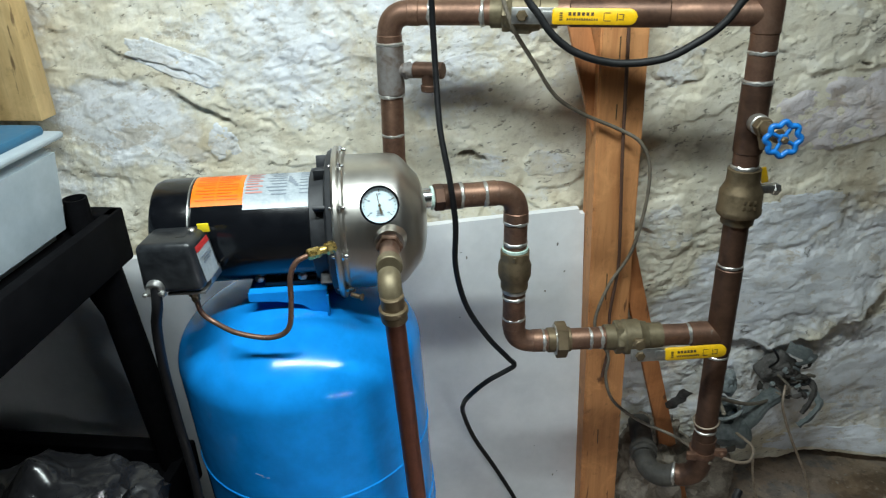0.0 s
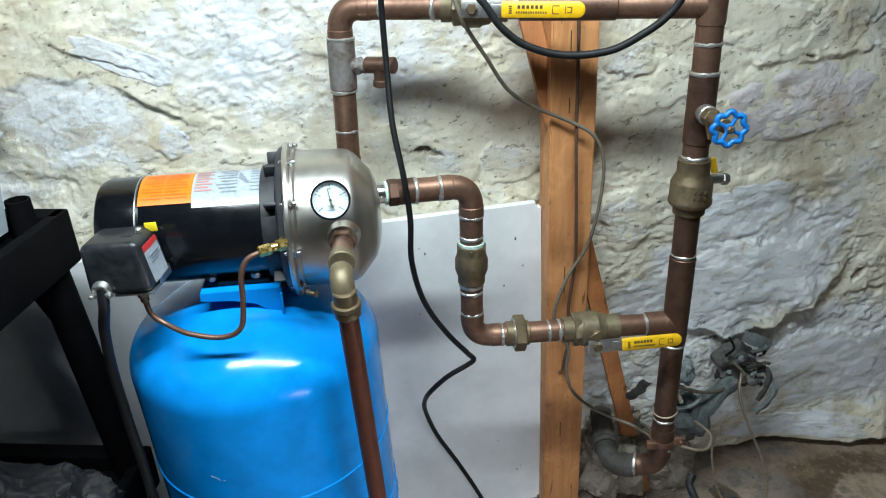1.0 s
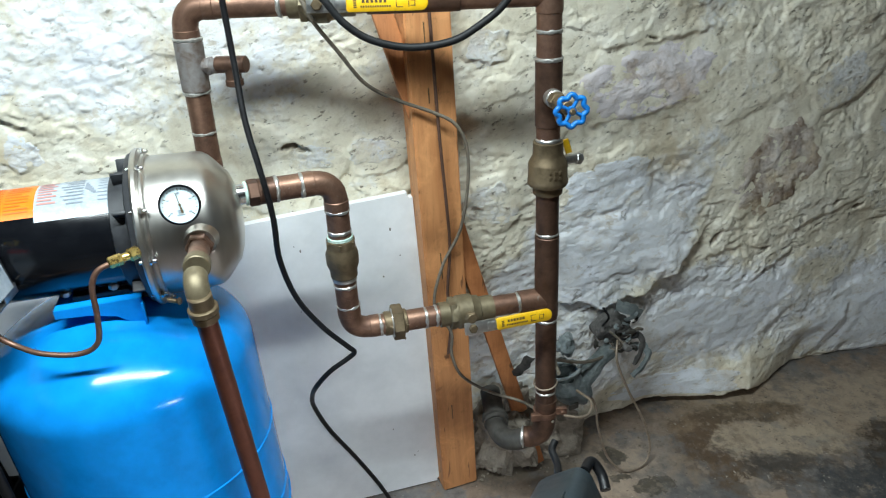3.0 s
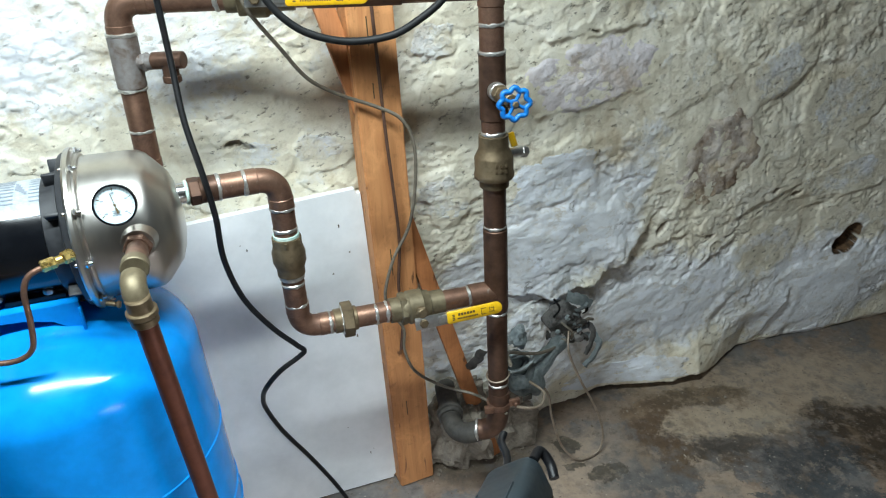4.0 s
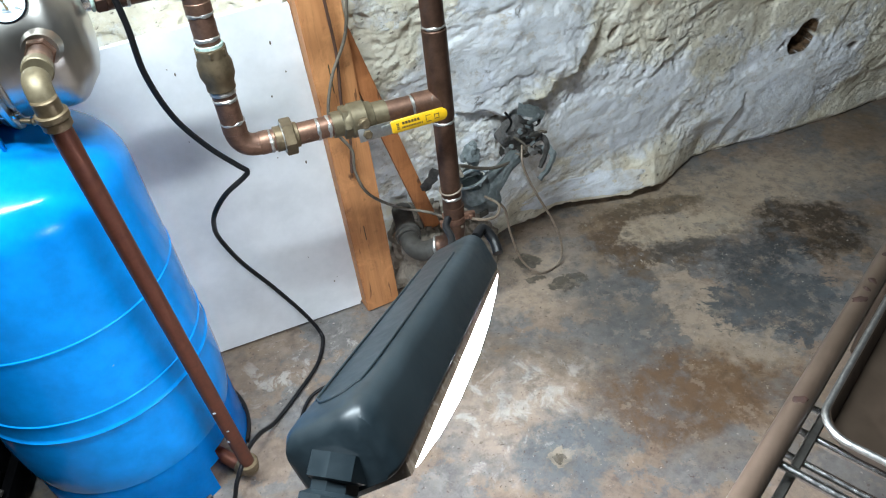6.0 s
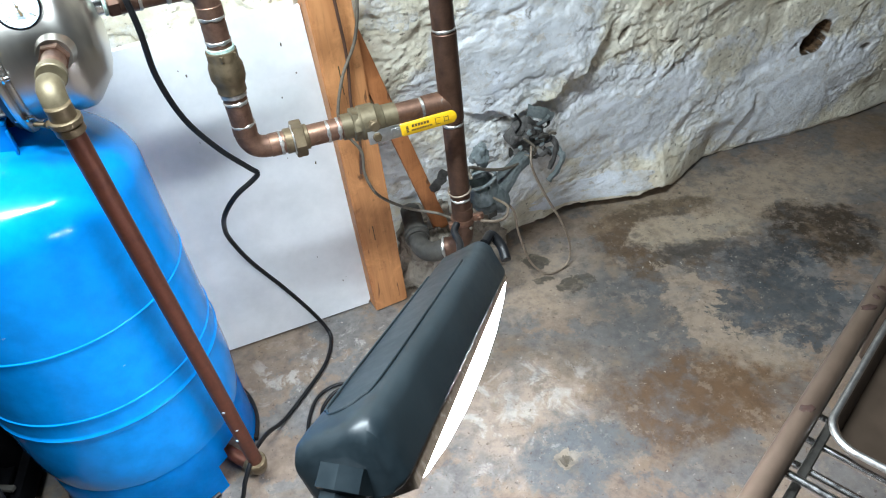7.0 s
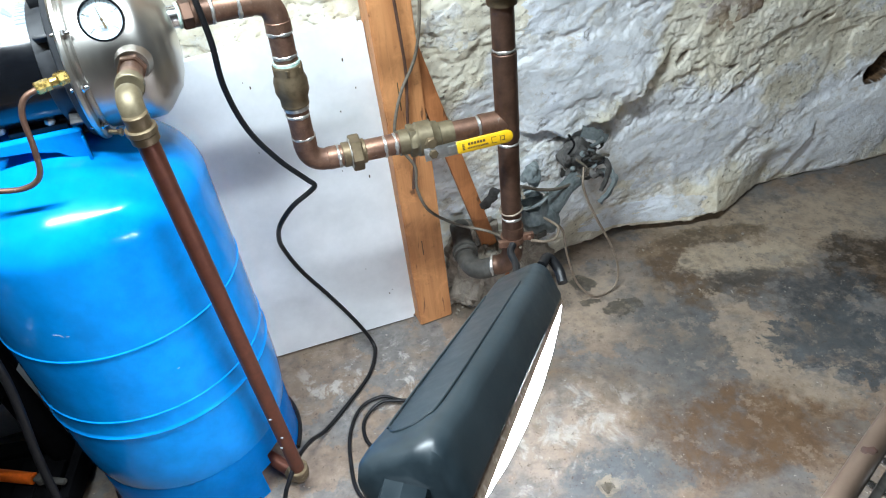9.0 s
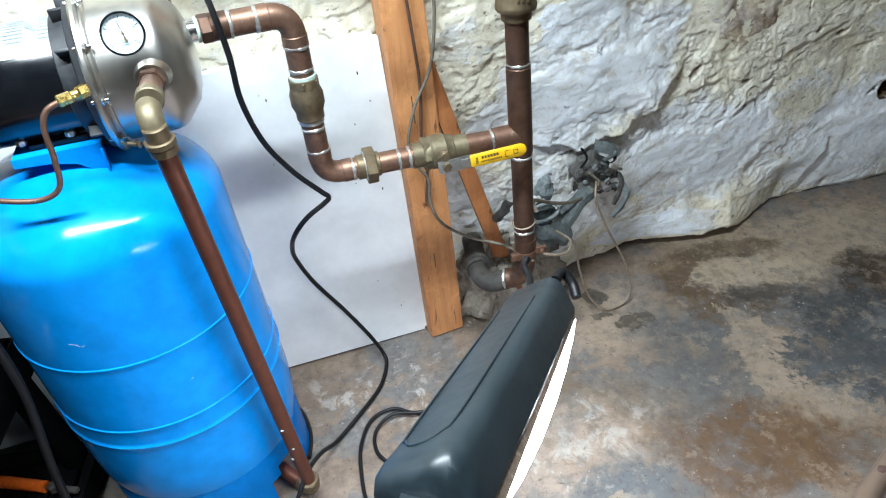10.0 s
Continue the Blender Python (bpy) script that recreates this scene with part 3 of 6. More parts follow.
# small voids where mortar has dropped out: x, z, half sizes
VOIDS = [(1.395, 0.535, 0.014, 0.006), (1.273, 0.438, 0.013, 0.009), (1.085, 0.555, 0.018, 0.008), (1.181, 0.442, 0.012, 0.006), (1.697, 0.331, 0.012, 0.008), (2.0, 0.28, 0.03, 0.016), (1.385, 0.70, 0.006, 0.03), (1.523, 0.572, 0.02, 0.010), (1.44, 0.60, 0.012, 0.012), (0.69, 0.415, 0.03, 0.006), (0.80, 1.118, 0.03, 0.004), (-0.03, 0.94, 0.03, 0.005), (1.24, 0.52, 0.022, 0.005), (1.32, 0.49, 0.015, 0.005)]


# larger stones of the wall: x, z, half sizes, turn
STONES_EAST = [(0.80, 1.018, 0.185, 0.094, 13), (0.711, 0.776, 0.14, 0.08, 10), (1.213, 0.745, 0.15, 0.12, 38), (1.08, 0.985, 0.10, 0.08, 6), (1.08, 0.275, 0.27, 0.13, 5), (1.0, 0.085, 0.28, 0.06, -4), (1.68, 0.16, 0.25, 0.12, 5),
               (1.65, 0.84, 0.13, 0.11, 20), (1.70, 0.60, 0.17, 0.06, 7), (1.46, 0.40, 0.12, 0.09, 5), (0.72, 0.59, 0.20, 0.09, 7), (0.41, 1.13, 0.055, 0.05, 15), (0.42, 0.77, 0.07, 0.07, 12), (1.38, 0.95, 0.10, 0.085, 20)]
STONES_WEST = [(-0.60, 1.165, 0.12, 0.034, -24), (-0.535, 0.995, 0.035, 0.045, 12), (0.02, 0.925, 0.065, 0.034, 0), (0.15, 0.93, 0.065, 0.034, -3)]
# where the wash still holds on the mortar: x, z, half sizes, turn, how much
WASHED = [(-0.73, 1.03, 0.17, 0.075, -18, 0.45), (-0.20, 1.18, 0.45, 0.16, 0, 0.35), (0.72, 0.60, 0.30, 0.16, 14, 0.55), (1.06, 0.28, 0.36, 0.22, 5, 0.45), (1.70, 0.18, 0.34, 0.20, 5, 0.45), (0.55, 0.30, 0.30, 0.30, 0, 0.35), (0.95, 0.80, 0.14, 0.10, 35, 0.4), (1.36, 0.78, 0.09, 0.16, 0, 0.35)]


def wall_relief(x, z):
    """How far the wall's face stands at (x, z), how much wash it holds, and where it is earth."""
    line = np.interp(x, [-2.5, -0.7, -0.4, 0.07, 0.75, 1.0, 1.3, 1.6, 2.1, 3.2], [1.40, 1.45, 1.51, 1.54, 1.66, 1.725, 1.80, 1.865, 1.93, 2.05])
    joint, tall = rubble(x, z)
    face = smooth(joint / 0.25)
    wx, wz = x + 0.030 * fbm(x * 8, z * 8, 201, 5, 0.55), z + 0.024 * fbm(x * 8, z * 8, 217, 5, 0.55)
    on = np.zeros(x.shape)
    for sx, sz, rx, rz, turn in STONES_EAST + STONES_WEST:
        ca, sa = math.cos(radians(turn)), math.sin(radians(turn))
        u, v = ((wx - sx) * ca + (wz - sz) * sa) / rx, ((wz - sz) * ca - (wx - sx) * sa) / rz
        d = (np.abs(u) ** 2.8 + np.abs(v) ** 2.8) ** (1 / 2.8)
        on = np.maximum(on, smooth((1.10 - d) / 0.22))
    rough = 0.35 + 0.75 * smooth(0.5 + 1.2 * fbm(x * 2.2, z * 2.6, 83, 2)) * (1 - 0.45 * on)
    out = 0.015 * fbm(x * 1.8, z * 2.2, 3, 2)
    out = out + 0.005 * tall * face + 0.004 * on
    out = out + rough * (0.0026 * fbm(x * 9, z * 12, 11, 3, 0.5) + 0.0015 * fbm(x * 40, z * 58, 23, 3, 0.66))
    sa_, sb_ = x * 0.93 + z * 0.37, z * 0.93 - x * 0.37
    out = out - rough * 0.0010 * np.abs(fbm(sa_ * 16, sb_ * 38, 411, 4, 0.6))
    flake = smooth((fbm(x * 4.2 + z, z * 5.5, 131, 6, 0.58) - 0.22) / 0.025)
    out = out - 0.0035 * flake * (1 - 0.7 * on)
    chip = smooth((fbm(sa_ * 9, sb_ * 15, 151, 5, 0.6) - 0.42) / 0.05)
    out = out - 0.0020 * chip * rough
    # broken layers of mortar: plates that end in small sharp steps
    layers = 2.6 * fbm(x * 3.6 + 0.25 * fbm(x * 15, z * 15, 501, 3), z * 5.0 + 0.25 * fbm(x * 15, z * 15, 517, 3), 523, 5, 0.56)
    whole = np.floor(layers)
    plates = whole + smooth((layers - whole) / 0.09)
    out = out + 0.0032 * (0.55 + 0.45 * smooth((x - 0.2) / 0.5)) * plates * (1 - 0.75 * on) * smooth(0.75 + 0.8 * fbm(x * 2.5, z * 2.5, 541, 2))
    for (x0, z0), (x1, z1), deep in LEDGES:
        lx, lz = x1 - x0, z1 - z0
        n = math.hypot(lx, lz)
        nx, nz = -lz / n, lx / n
        if nz < 0:
            nx, nz = -nx, -nz
        along = ((x - x0) * lx + (z - z0) * lz) / n
        away = (x - x0) * nx + (z - z0) * nz + 0.009 * fbm(x * 18, z * 18, 91, 5, 0.6)
        run = smooth((along + 0.04) / 0.06) * smooth((n + 0.04 - along) / 0.06)
        step = np.where(away > 0, np.exp(-away / 0.11) * smooth(away / 0.009), -0.55 * np.exp(away / 0.030) * smooth(-away / 0.004))
        out = out + deep * run * step
    # the foot runs its own ragged line, with a dark gap under the nearer stones
    at_floor = np.interp(x, [0.5, 0.64, 0.76, 0.92, 1.06, 1.24, 1.345, 1.465, 1.62, 1.77, 1.95, 2.1, 2.25, 3.2], [1.60, 1.66, 1.69, 1.728, 1.715, 1.715, 1.79, 1.872, 1.892, 1.90, 1.935, 1.955, 1.99, 2.05])
    low = smooth((0.20 - z + 0.05 * fbm(x * 5, z * 3, 39, 3)) / 0.18) * smooth((x - 0.62) / 0.12)
    out = out * (1 - 0.35 * low) + low * (line - at_floor)
    gap = smooth((x - 0.80) / 0.1) * smooth((1.30 - x) / 0.06)
    out = out - (0.012 + 0.10 * gap) * smooth((0.012 + 0.016 * gap + 0.006 * fbm(x * 14, z * 0.0, 61, 4) - z) / 0.005) * smooth((x - 0.66) / 0.1)
    # a knocked-out pocket between the stones
    hole = np.hypot((x - 1.80 - 0.35 * (z - 0.365)) / 0.046, (z - 0.365) / 0.058) + 0.16 * fbm(x * 26, z * 26, 78, 4)
    out = out - 0.17 * smooth((1.0 - hole) / 0.12)
    earth = smooth((1.10 - hole) / 0.07)
    for sx, sz, rx, rz in VOIDS:
        d = np.hypot((wx - sx) / rx, (wz - sz) / rz) + 0.3 * fbm(x * 60, z * 60, 88, 2)
        out = out - 0.012 * smooth((1.1 - d) / 0.5)
        earth = np.maximum(earth, 0.8 * smooth((0.95 - d) / 0.3))
    wash = 0.22 + 0.20 * fbm(x * 2.1, z * 2.4, 301, 3) - 0.28 * smooth((x - 0.9) / 0.3) * smooth((z - 0.40) / 0.15)
    for sx, sz, rx, rz, turn, much in WASHED:
        ca, sa = math.cos(radians(turn)), math.sin(radians(turn))
        d = np.hypot(((wx - sx) * ca + (wz - sz) * sa) / rx, ((wz - sz) * ca - (wx - sx) * sa) / rz)
        wash = wash + much * smooth((1.2 - d) / 0.5)
    return line - out, np.clip(wash, 0, 1), earth


def spaced(stops):
    out = [stops[0][0]]
    for (a, _), (b, step) in zip(stops, stops[1:]):
        k = max(1, round((b - a) / step))
        out += [a + (b - a) * (i + 1) / k for i in range(k)]
    return np.array(out)


def sheet(name, X, Z, Y, wash, earth, material, thick=0.3):
    """A wall with a rough face and a plain back."""
    nx, nz = len(X), len(Z)
    gx, gz = np.meshgrid(X, Z)
    front = np.stack([gx, Y, gz], -1).reshape(-1, 3)
    i, j = np.meshgrid(np.arange(nx - 1), np.arange(nz - 1))
    a = (j * nx + i).ravel()
    faces = np.stack([a, a + 1, a + nx + 1, a + nx], 1)
    me = bpy.data.meshes.new(name)
    back = [(X[0], Y.max() + thick, Z[0]), (X[-1], Y.max() + thick, Z[0]), (X[-1], Y.max() + thick, Z[-1]), (X[0], Y.max() + thick, Z[-1])]
    b0 = len(front)
    low, high = list(range(nx)), list(range(nx * (nz - 1), nx * nz))
    extra = [[b0 + 1, b0, b0 + 3, b0 + 2], [b0, b0 + 1] + low[::-1], [b0 + 2, b0 + 3] + high]
    extra += [[b0 + 3, b0] + [nx * k for k in range(nz)], [b0 + 1, b0 + 2] + [nx * k + nx - 1 for k in range(nz)][::-1]]
    me.from_pydata(np.vstack([front, np.array(back)]).tolist(), [], faces.tolist() + extra)
    at = me.attributes.new("wash", "FLOAT", "POINT")
    at.data.foreach_set("value", np.concatenate([wash.ravel(), np.zeros(4)]).astype(np.float32))
    at = me.attributes.new("earth", "FLOAT", "POINT")
    at.data.foreach_set("value", np.concatenate([earth.ravel(), np.zeros(4)]).astype(np.float32))
    me.polygons.foreach_set("use_smooth", np.ones(len(me.polygons), dtype=bool))
    me.materials.append(material)
    return new(name, me)


WX = spaced([(-2.2, 0.1), (-1.1, 0.06), (2.3, 0.0036), (3.2, 0.06)])
WZ = spaced([(-0.03, 0.1), (1.42, 0.0036), (2.3, 0.05)])
gx, gz = np.meshgrid(WX, WZ)
WYS, WASH, EARTH = wall_relief(gx, gz)
wall_back = tagged(sheet("wall_north", WX, WZ, WYS, WASH, EARTH, LIMEWASH), "limewashed rubble stone basement wall with flaking mortar", "wall", kind="structure")
ORIGIN[wall_back] = Vector((0, 0, 0))


def stone(x, z, rx, rz, turn, material, seed, proud=0.006):
    """One stone of the wall, its face just proud of the wash around it."""
    rings, seg = 26, 90
    ca, sa = math.cos(radians(turn)), math.sin(radians(turn))
    th = np.linspace(0, 2 * math.pi, seg, endpoint=False)
    edge = 1 + 0.20 * value_noise(1.8 * np.cos(th) + 9, 1.8 * np.sin(th), seed) + 0.12 * value_noise(5 * np.cos(th), 5 * np.sin(th) + 5, seed + 3) + 0.05 * value_noise(14 * np.cos(th), 14 * np.sin(th) + 5, seed + 5)
    sq = (np.abs(np.cos(th)) ** 3.2 + np.abs(np.sin(th)) ** 3.2) ** (-1 / 3.2)
    rad = np.concatenate([[0.02], np.linspace(0.14, 1, rings - 1)])
    r = rad[:, None] * (edge * sq * 0.92)[None, :]
    u, v = r * np.cos(th) * rx, r * np.sin(th) * rz
    px, pz = x + u * ca - v * sa, z + u * sa + v * ca
    py, _, _ = wall_relief(px, pz)
    lift = proud * (1 - smooth((rad - 0.80) / 0.20) * 3.2)[:, None] + (0.0030 if proud > 0.0014 else 0.0010) * fbm(px * 30, pz * 36, seed, 4, 0.62)
    py = py - lift
    pts = np.stack([px, py, pz], -1).reshape(-1, 3)
    faces = [[k * seg + i, k * seg + (i + 1) % seg, (k + 1) * seg + (i + 1) % seg, (k + 1) * seg + i] for k in range(rings - 1) for i in range(seg)]
    faces.append(list(range(seg))[::-1])
    back = pts[-seg:] + np.array([0, 0.05, 0])
    n = len(pts)
    faces += [[n - seg + i, n - seg + (i + 1) % seg, n + (i + 1) % seg, n + i] for i in range(seg)] + [[n + i for i in range(seg)]]
    me = bpy.data.meshes.new("stone")
    me.from_pydata(np.vstack([pts, back]).tolist(), [], faces)
    bm = bmesh.new()
    bm.from_mesh(me)
    bmesh.ops.recalc_face_normals(bm, faces=bm.faces[:])
    bm.to_mesh(me)
    bm.free()
    me.polygons.foreach_set("use_smooth", np.ones(len(me.polygons), dtype=bool))
    me.materials.append(material)
    ob = new("stone", me)
    ob.parent = wall_back
    return ob


KINDS = {0: STONE_PINK, 11: STONE_CREAM, 12: STONE_CREAM, 2: STONE_BROWN, 3: STONE_CREAM, 7: STONE_CREAM, 8: STONE_CREAM, 9: STONE_CREAM, 13: STONE_CREAM, 16: STONE_CREAM, 17: STONE_CREAM}
for i, (sx, sz, rx, rz, turn) in enumerate(STONES_EAST + STONES_WEST):
    bare = i in (0, 2)
    stone(sx, sz, rx * (1.04 if bare else 0.97), rz * (1.04 if bare else 0.97), turn, KINDS.get(i, STONE_WHITE), i + 1, 0.0016 if bare else 0.0012)

# ---- floor, and the unseen ceiling and walls added to close the room ----
FX = spaced([(-2.2, 0.2), (-0.9, 0.1), (2.2, 0.02), (3.2, 0.2)])
FY = spaced([(-1.8, 0.2), (0.4, 0.1), (2.1, 0.02)])
fx, fy = np.meshgrid(FX, FY)
# rough ground slopes up a little to the wall's foot; a small pit with a cracked rim
fz = 0.004 * fbm(fx * 3, fy * 3, 8, 4) - 0.003 + 0.0
fz = fz - 0.012 * smooth((1 - np.hypot((fx - 0.612) / 0.03, (fy - 0.891) / 0.03)) / 0.6)
fz = np.minimum(fz, 0.0015)
fme = bpy.data.meshes.new("floor")
k = len(FX)
ii, jj = np.meshgrid(np.arange(k - 1), np.arange(len(FY) - 1))
a0 = (jj * k + ii).ravel()
fme.from_pydata(np.stack([fx, fy, fz], -1).reshape(-1, 3).tolist(), [], np.stack([a0, a0 + 1, a0 + k + 1, a0 + k], 1).tolist())
fme.polygons.foreach_set("use_smooth", np.ones(len(fme.polygons), dtype=bool))
fme.materials.append(CONCRETE)
tagged(new("floor", fme), "stained concrete floor with worn grey paint and rust", "floor", kind="structure")
# added out of view; their dark colour lowers the fill light
solo("ceiling", box((0.5, 0.1, 2.32), (5.6, 4.2, 0.1), None, 0), ROOM_SHELL, "unseen ceiling added to close the room, dark to cut bounced light", "ceiling", kind="structure", smooth=False)
solo("unseen_wall_west", box((-2.2, 0.05, 1.14), (0.16, 4.0, 2.3), None, 0), ROOM_SHELL, "unseen wall added to close the room, dark to cut bounced light", "wall", kind="structure", smooth=False)
solo("unseen_wall_east", box((3.2, 0.05, 1.14), (0.16, 4.0, 2.3), None, 0), ROOM_SHELL, "unseen wall added to close the room, dark to cut bounced light", "wall", kind="structure", smooth=False)
solo("unseen_wall_south", box((0.5, -1.85, 1.14), (5.6, 0.16, 2.3), None, 0), ROOM_SHELL, "unseen wall added to close the room, dark to cut bounced light", "wall", kind="structure", smooth=False)

# ---- white board leaning behind the tank ----
board = thing("white_board", (-0.3, 1.42, 0.0), "large white hardboard panel standing against the stone wall", "panel")
w = Vector((0.18, -0.98, 0)) * 0.009
b_corners = [Vector(p) for p in ((-1.25, 1.235, 0.003), (0.262, 1.513, 0.003), (0.226, 1.511, 0.852), (-1.25, 1.225, 0.765))]
bm = hexa([b_corners[0] + w, b_corners[1] + w, b_corners[1] - w, b_corners[0] - w, b_corners[3] + w, b_corners[2] + w, b_corners[2] - w, b_corners[3] - w])
bmesh.ops.bevel(bm, geom=[e for e in bm.edges if abs((e.verts[0].co - e.verts[1].co).normalized().y) > 0.9], offset=0.012, segments=3, affect="EDGES")
part("sheet", bm, WHITE_PANEL, board, smooth=False)
rnd = random.Random(4)
bm = bmesh.new()
for i in range(26):
    s, t = rnd.uniform(0.72, 0.99), rnd.uniform(0.05, 0.95)
    p = b_corners[0].lerp(b_corners[1], s).lerp(b_corners[3].lerp(b_corners[2], s), t) + w * 1.05
    n = rnd.uniform(0.0010, 0.0022)
    bmesh.ops.create_icosphere(bm, subdivisions=1, radius=n, matrix=Matrix.Translation(p) @ Matrix.Diagonal((1, 0.3, rnd.uniform(1, 2.6), 1)))
tagged(part("scuff_marks", bm, INK, board, "small dark nicks"), kind="stuff")

# ---- timber post and lath ----
post = thing("wood_post", (0.31, 1.49, 0.0), "rough orange fir post standing before the stone wall", "post")
pu, pd = Vector((0.966, 0.259, 0)), Vector((-0.259, 0.966, 0))
f0, f1 = Vector((0.268, 1.464, 0.0)), Vector((0.196, 1.458, 2.27))
WID, DEP = 0.094, 0.062
bm = hexa([f0, f0 + pu * WID, f0 + pu * WID + pd * DEP, f0 + pd * DEP, f1, f1 + pu * WID, f1 + pu * WID + pd * DEP, f1 + pd * DEP])
bmesh.ops.bevel(bm, geom=bm.edges[:], offset=0.003, segments=2, affect="EDGES")
part("timber", bm, POST_WOOD, post)
up = (f1 - f0).normalized()
for s, wdt, hgt in ((0.30, 0.03, 0.0015), (0.115, 0.02, 0.0012), (0.52, 0.025, 0.001), (0.47, 0.014, 0.001)):
    c = f0.lerp(f1, s) + pu * WID * 0.4 - pd * 0.0005
    part("split", box(c, (0.0022, 0.001, wdt * 2.2), axes(pu, pd, up), 0), INK, post, "dark drying split")

lath = thing("wood_lath", (0.53, 1.545, 0.0), "narrow red-brown wood lath slanting behind the post", "lath")
l0, l1 = Vector((0.535, 1.535, 0.0)), Vector((0.135, 1.475, 1.42))
ld = (l1 - l0).normalized()
ls = Vector((0.95, 0.25, 0)); ls = (ls - ld * ls.dot(ld)).normalized(); ln = ld.cross(ls)
part("strip", box((l0 + l1) / 2, (0.040, 0.014, (l1 - l0).length), axes(ls, ln, ld), 0.002), LATH_WOOD, lath)

stud = thing("pine_stud", (-0.96, 1.40, 1.06), "pale pine board fixed to the wall, ending above the shelf", "board")
part("plank", box((-0.912, 1.385, 1.674), (0.16, 0.05, 1.2), None, 0.004), PINE, stud)
part("screw", cyl((-0.925, 1.356, 1.185), (-0.925, 1.362, 1.185), 0.005, 12), STEEL, stud, "small steel screw head")

# ---- blue pressure tank ----
TC = Vector((-0.305, 1.17, 0.0))
tank = thing("pressure_tank", TC, "glossy blue steel pressure tank standing on the concrete", "tank")
R = 0.2165
prof = [(0.150, R * 0.955), (0.158, R * 0.962), (0.172, R * 0.978), (0.20, R * 0.99), (0.24, R * 0.998), (0.310, R), (0.323, R), (0.328, R + 0.001), (0.333, R + 0.0035), (0.337, R + 0.0004), (0.341, R), (0.371, R), (0.3745, R), (0.376, R + 0.0022), (0.3785, R + 0.0022), (0.380, R), (0.384, R), (0.529, R), (0.533, R), (0.5345, R + 0.002), (0.537, R + 0.002), (0.5385, R), (0.542, R), (0.60, R), (0.66, R)]
TOP, CROWN, KNUCKLE = 0.846, 0.295, 0.078
turn = math.asin((R - KNUCKLE) / (CROWN - KNUCKLE))
zk = TOP - CROWN + (CROWN - KNUCKLE) * math.cos(turn)
prof[-1] = (zk, R)
for i in range(1, 13):
    an = math.pi / 2 - (math.pi / 2 - turn) * i / 12
    prof.append((zk + KNUCKLE * math.cos(an), R - KNUCKLE + KNUCKLE * math.sin(an)))
for i in range(1, 13):
    an = turn * (1 - i / 12)
    prof.append((TOP - CROWN + CROWN * math.cos(an), CROWN * math.sin(an)))
def leaned(bm):
    """The tank stands a little out of plumb: its foot is set towards the pipe."""
    for v in bm.verts:
        v.co.x += 0.030 * max(0.0, 1 - v.co.z / 0.80)
    return bm


part("shell", leaned(lathe(bmesh.new(), TC, (0, 0, 1), prof, 96)), TANK_BLUE, tank)
bm = bmesh.new()
rings, seg = [], 96
for z, r, s in ((0.165, R * 0.93, 0), (0.154, R * 0.958, 0), (0.100, R * 0.958, 0), (0.072, R * 0.958, 0), (0.0, R * 0.965, 0)):
    rings.append([TC + Vector((math.cos(2 * math.pi * i / seg) * r, math.sin(2 * math.pi * i / seg) * r, z)) for i in range(seg)])
vs = [[bm.verts.new(p) for p in r] for r in rings]
for k2 in range(4):
    for i in range(seg):
        an = 360 * (i + 0.5) / seg
        if not (k2 == 2 and 322 < an < 340 or k2 == 3 and 316 < an < 346):
            bm.faces.new((vs[k2][i], vs[k2][(i + 1) % seg], vs[k2 + 1][(i + 1) % seg], vs[k2 + 1][i]))
bmesh.ops.solidify(bm, geom=bm.faces[:], thickness=0.004)
bmesh.ops.recalc_face_normals(bm, faces=bm.faces[:])
part("base_ring", leaned(bm), TANK_BLUE, tank, "blue base skirt with a cut-out for the pipe")
lip = [TC + Vector((math.cos(radians(a)) * R * 0.975, math.sin(radians(a)) * R * 0.975, 0.006)) for a in range(-12, 312, 4)]
part("rubber_edge", leaned(sweep(lip, 0.006, 8)), CORD_BLACK, tank, "black rubber edging round the foot")

bm = bmesh.new()
for an, z, wide, slope in ((262, 0.60, 0.013, -0.25), (263.6, 0.597, 0.007, -0.9), (266, 0.595, 0.005, 0.2), (300, 0.46, 0.004, 0.4)):
    a = radians(an)
    o, t = Vector((math.cos(a), math.sin(a), 0)), Vector((-math.sin(a), math.cos(a), slope)).normalized()
    c = TC + o * (R + 0.0006) + Vector((0.030 * (1 - z / 0.80), 0, z))
    bm = merge(bm, box(c, (wide, 0.0004, 0.0007), axes(t, o, o.cross(t)), 0))
tagged(part("scratches", bm, LABEL_WHITE, tank, "pale scratches in the enamel"), kind="stuff")

# ---- pump on top of the tank ----
PD = Vector((0.982, 0.187, 0.0)).normalized()
PN = Vector((0.187, -0.982, 0.0)).normalized()
UP = Vector((0, 0, 1))
PC = Vector((-0.229, 1.182, 0.954))
PM = axes(PD, -PN, UP)


def pump_at(a, out=0.0, z=0.0):
    """A place by the pump's axis: along it, out towards the room, up."""
    return PC + PD * a + PN * out + UP * z


def saddle_cheek(out):
    """One folded cheek of the bracket, deeper at its front leg."""
    edge = [(-0.138, -0.084), (-0.010, -0.084), (-0.008, -0.132), (-0.020, -0.135), (-0.052, -0.110), (-0.090, -0.101), (-0.138, -0.098)]
    bm = bmesh.new()
    ringed(bm, [[pump_at(a, out + s, z) for a, z in edge] for s in (-0.002, 0.002)])
    bmesh.ops.recalc_face_normals(bm, faces=bm.faces[:])
    return bm


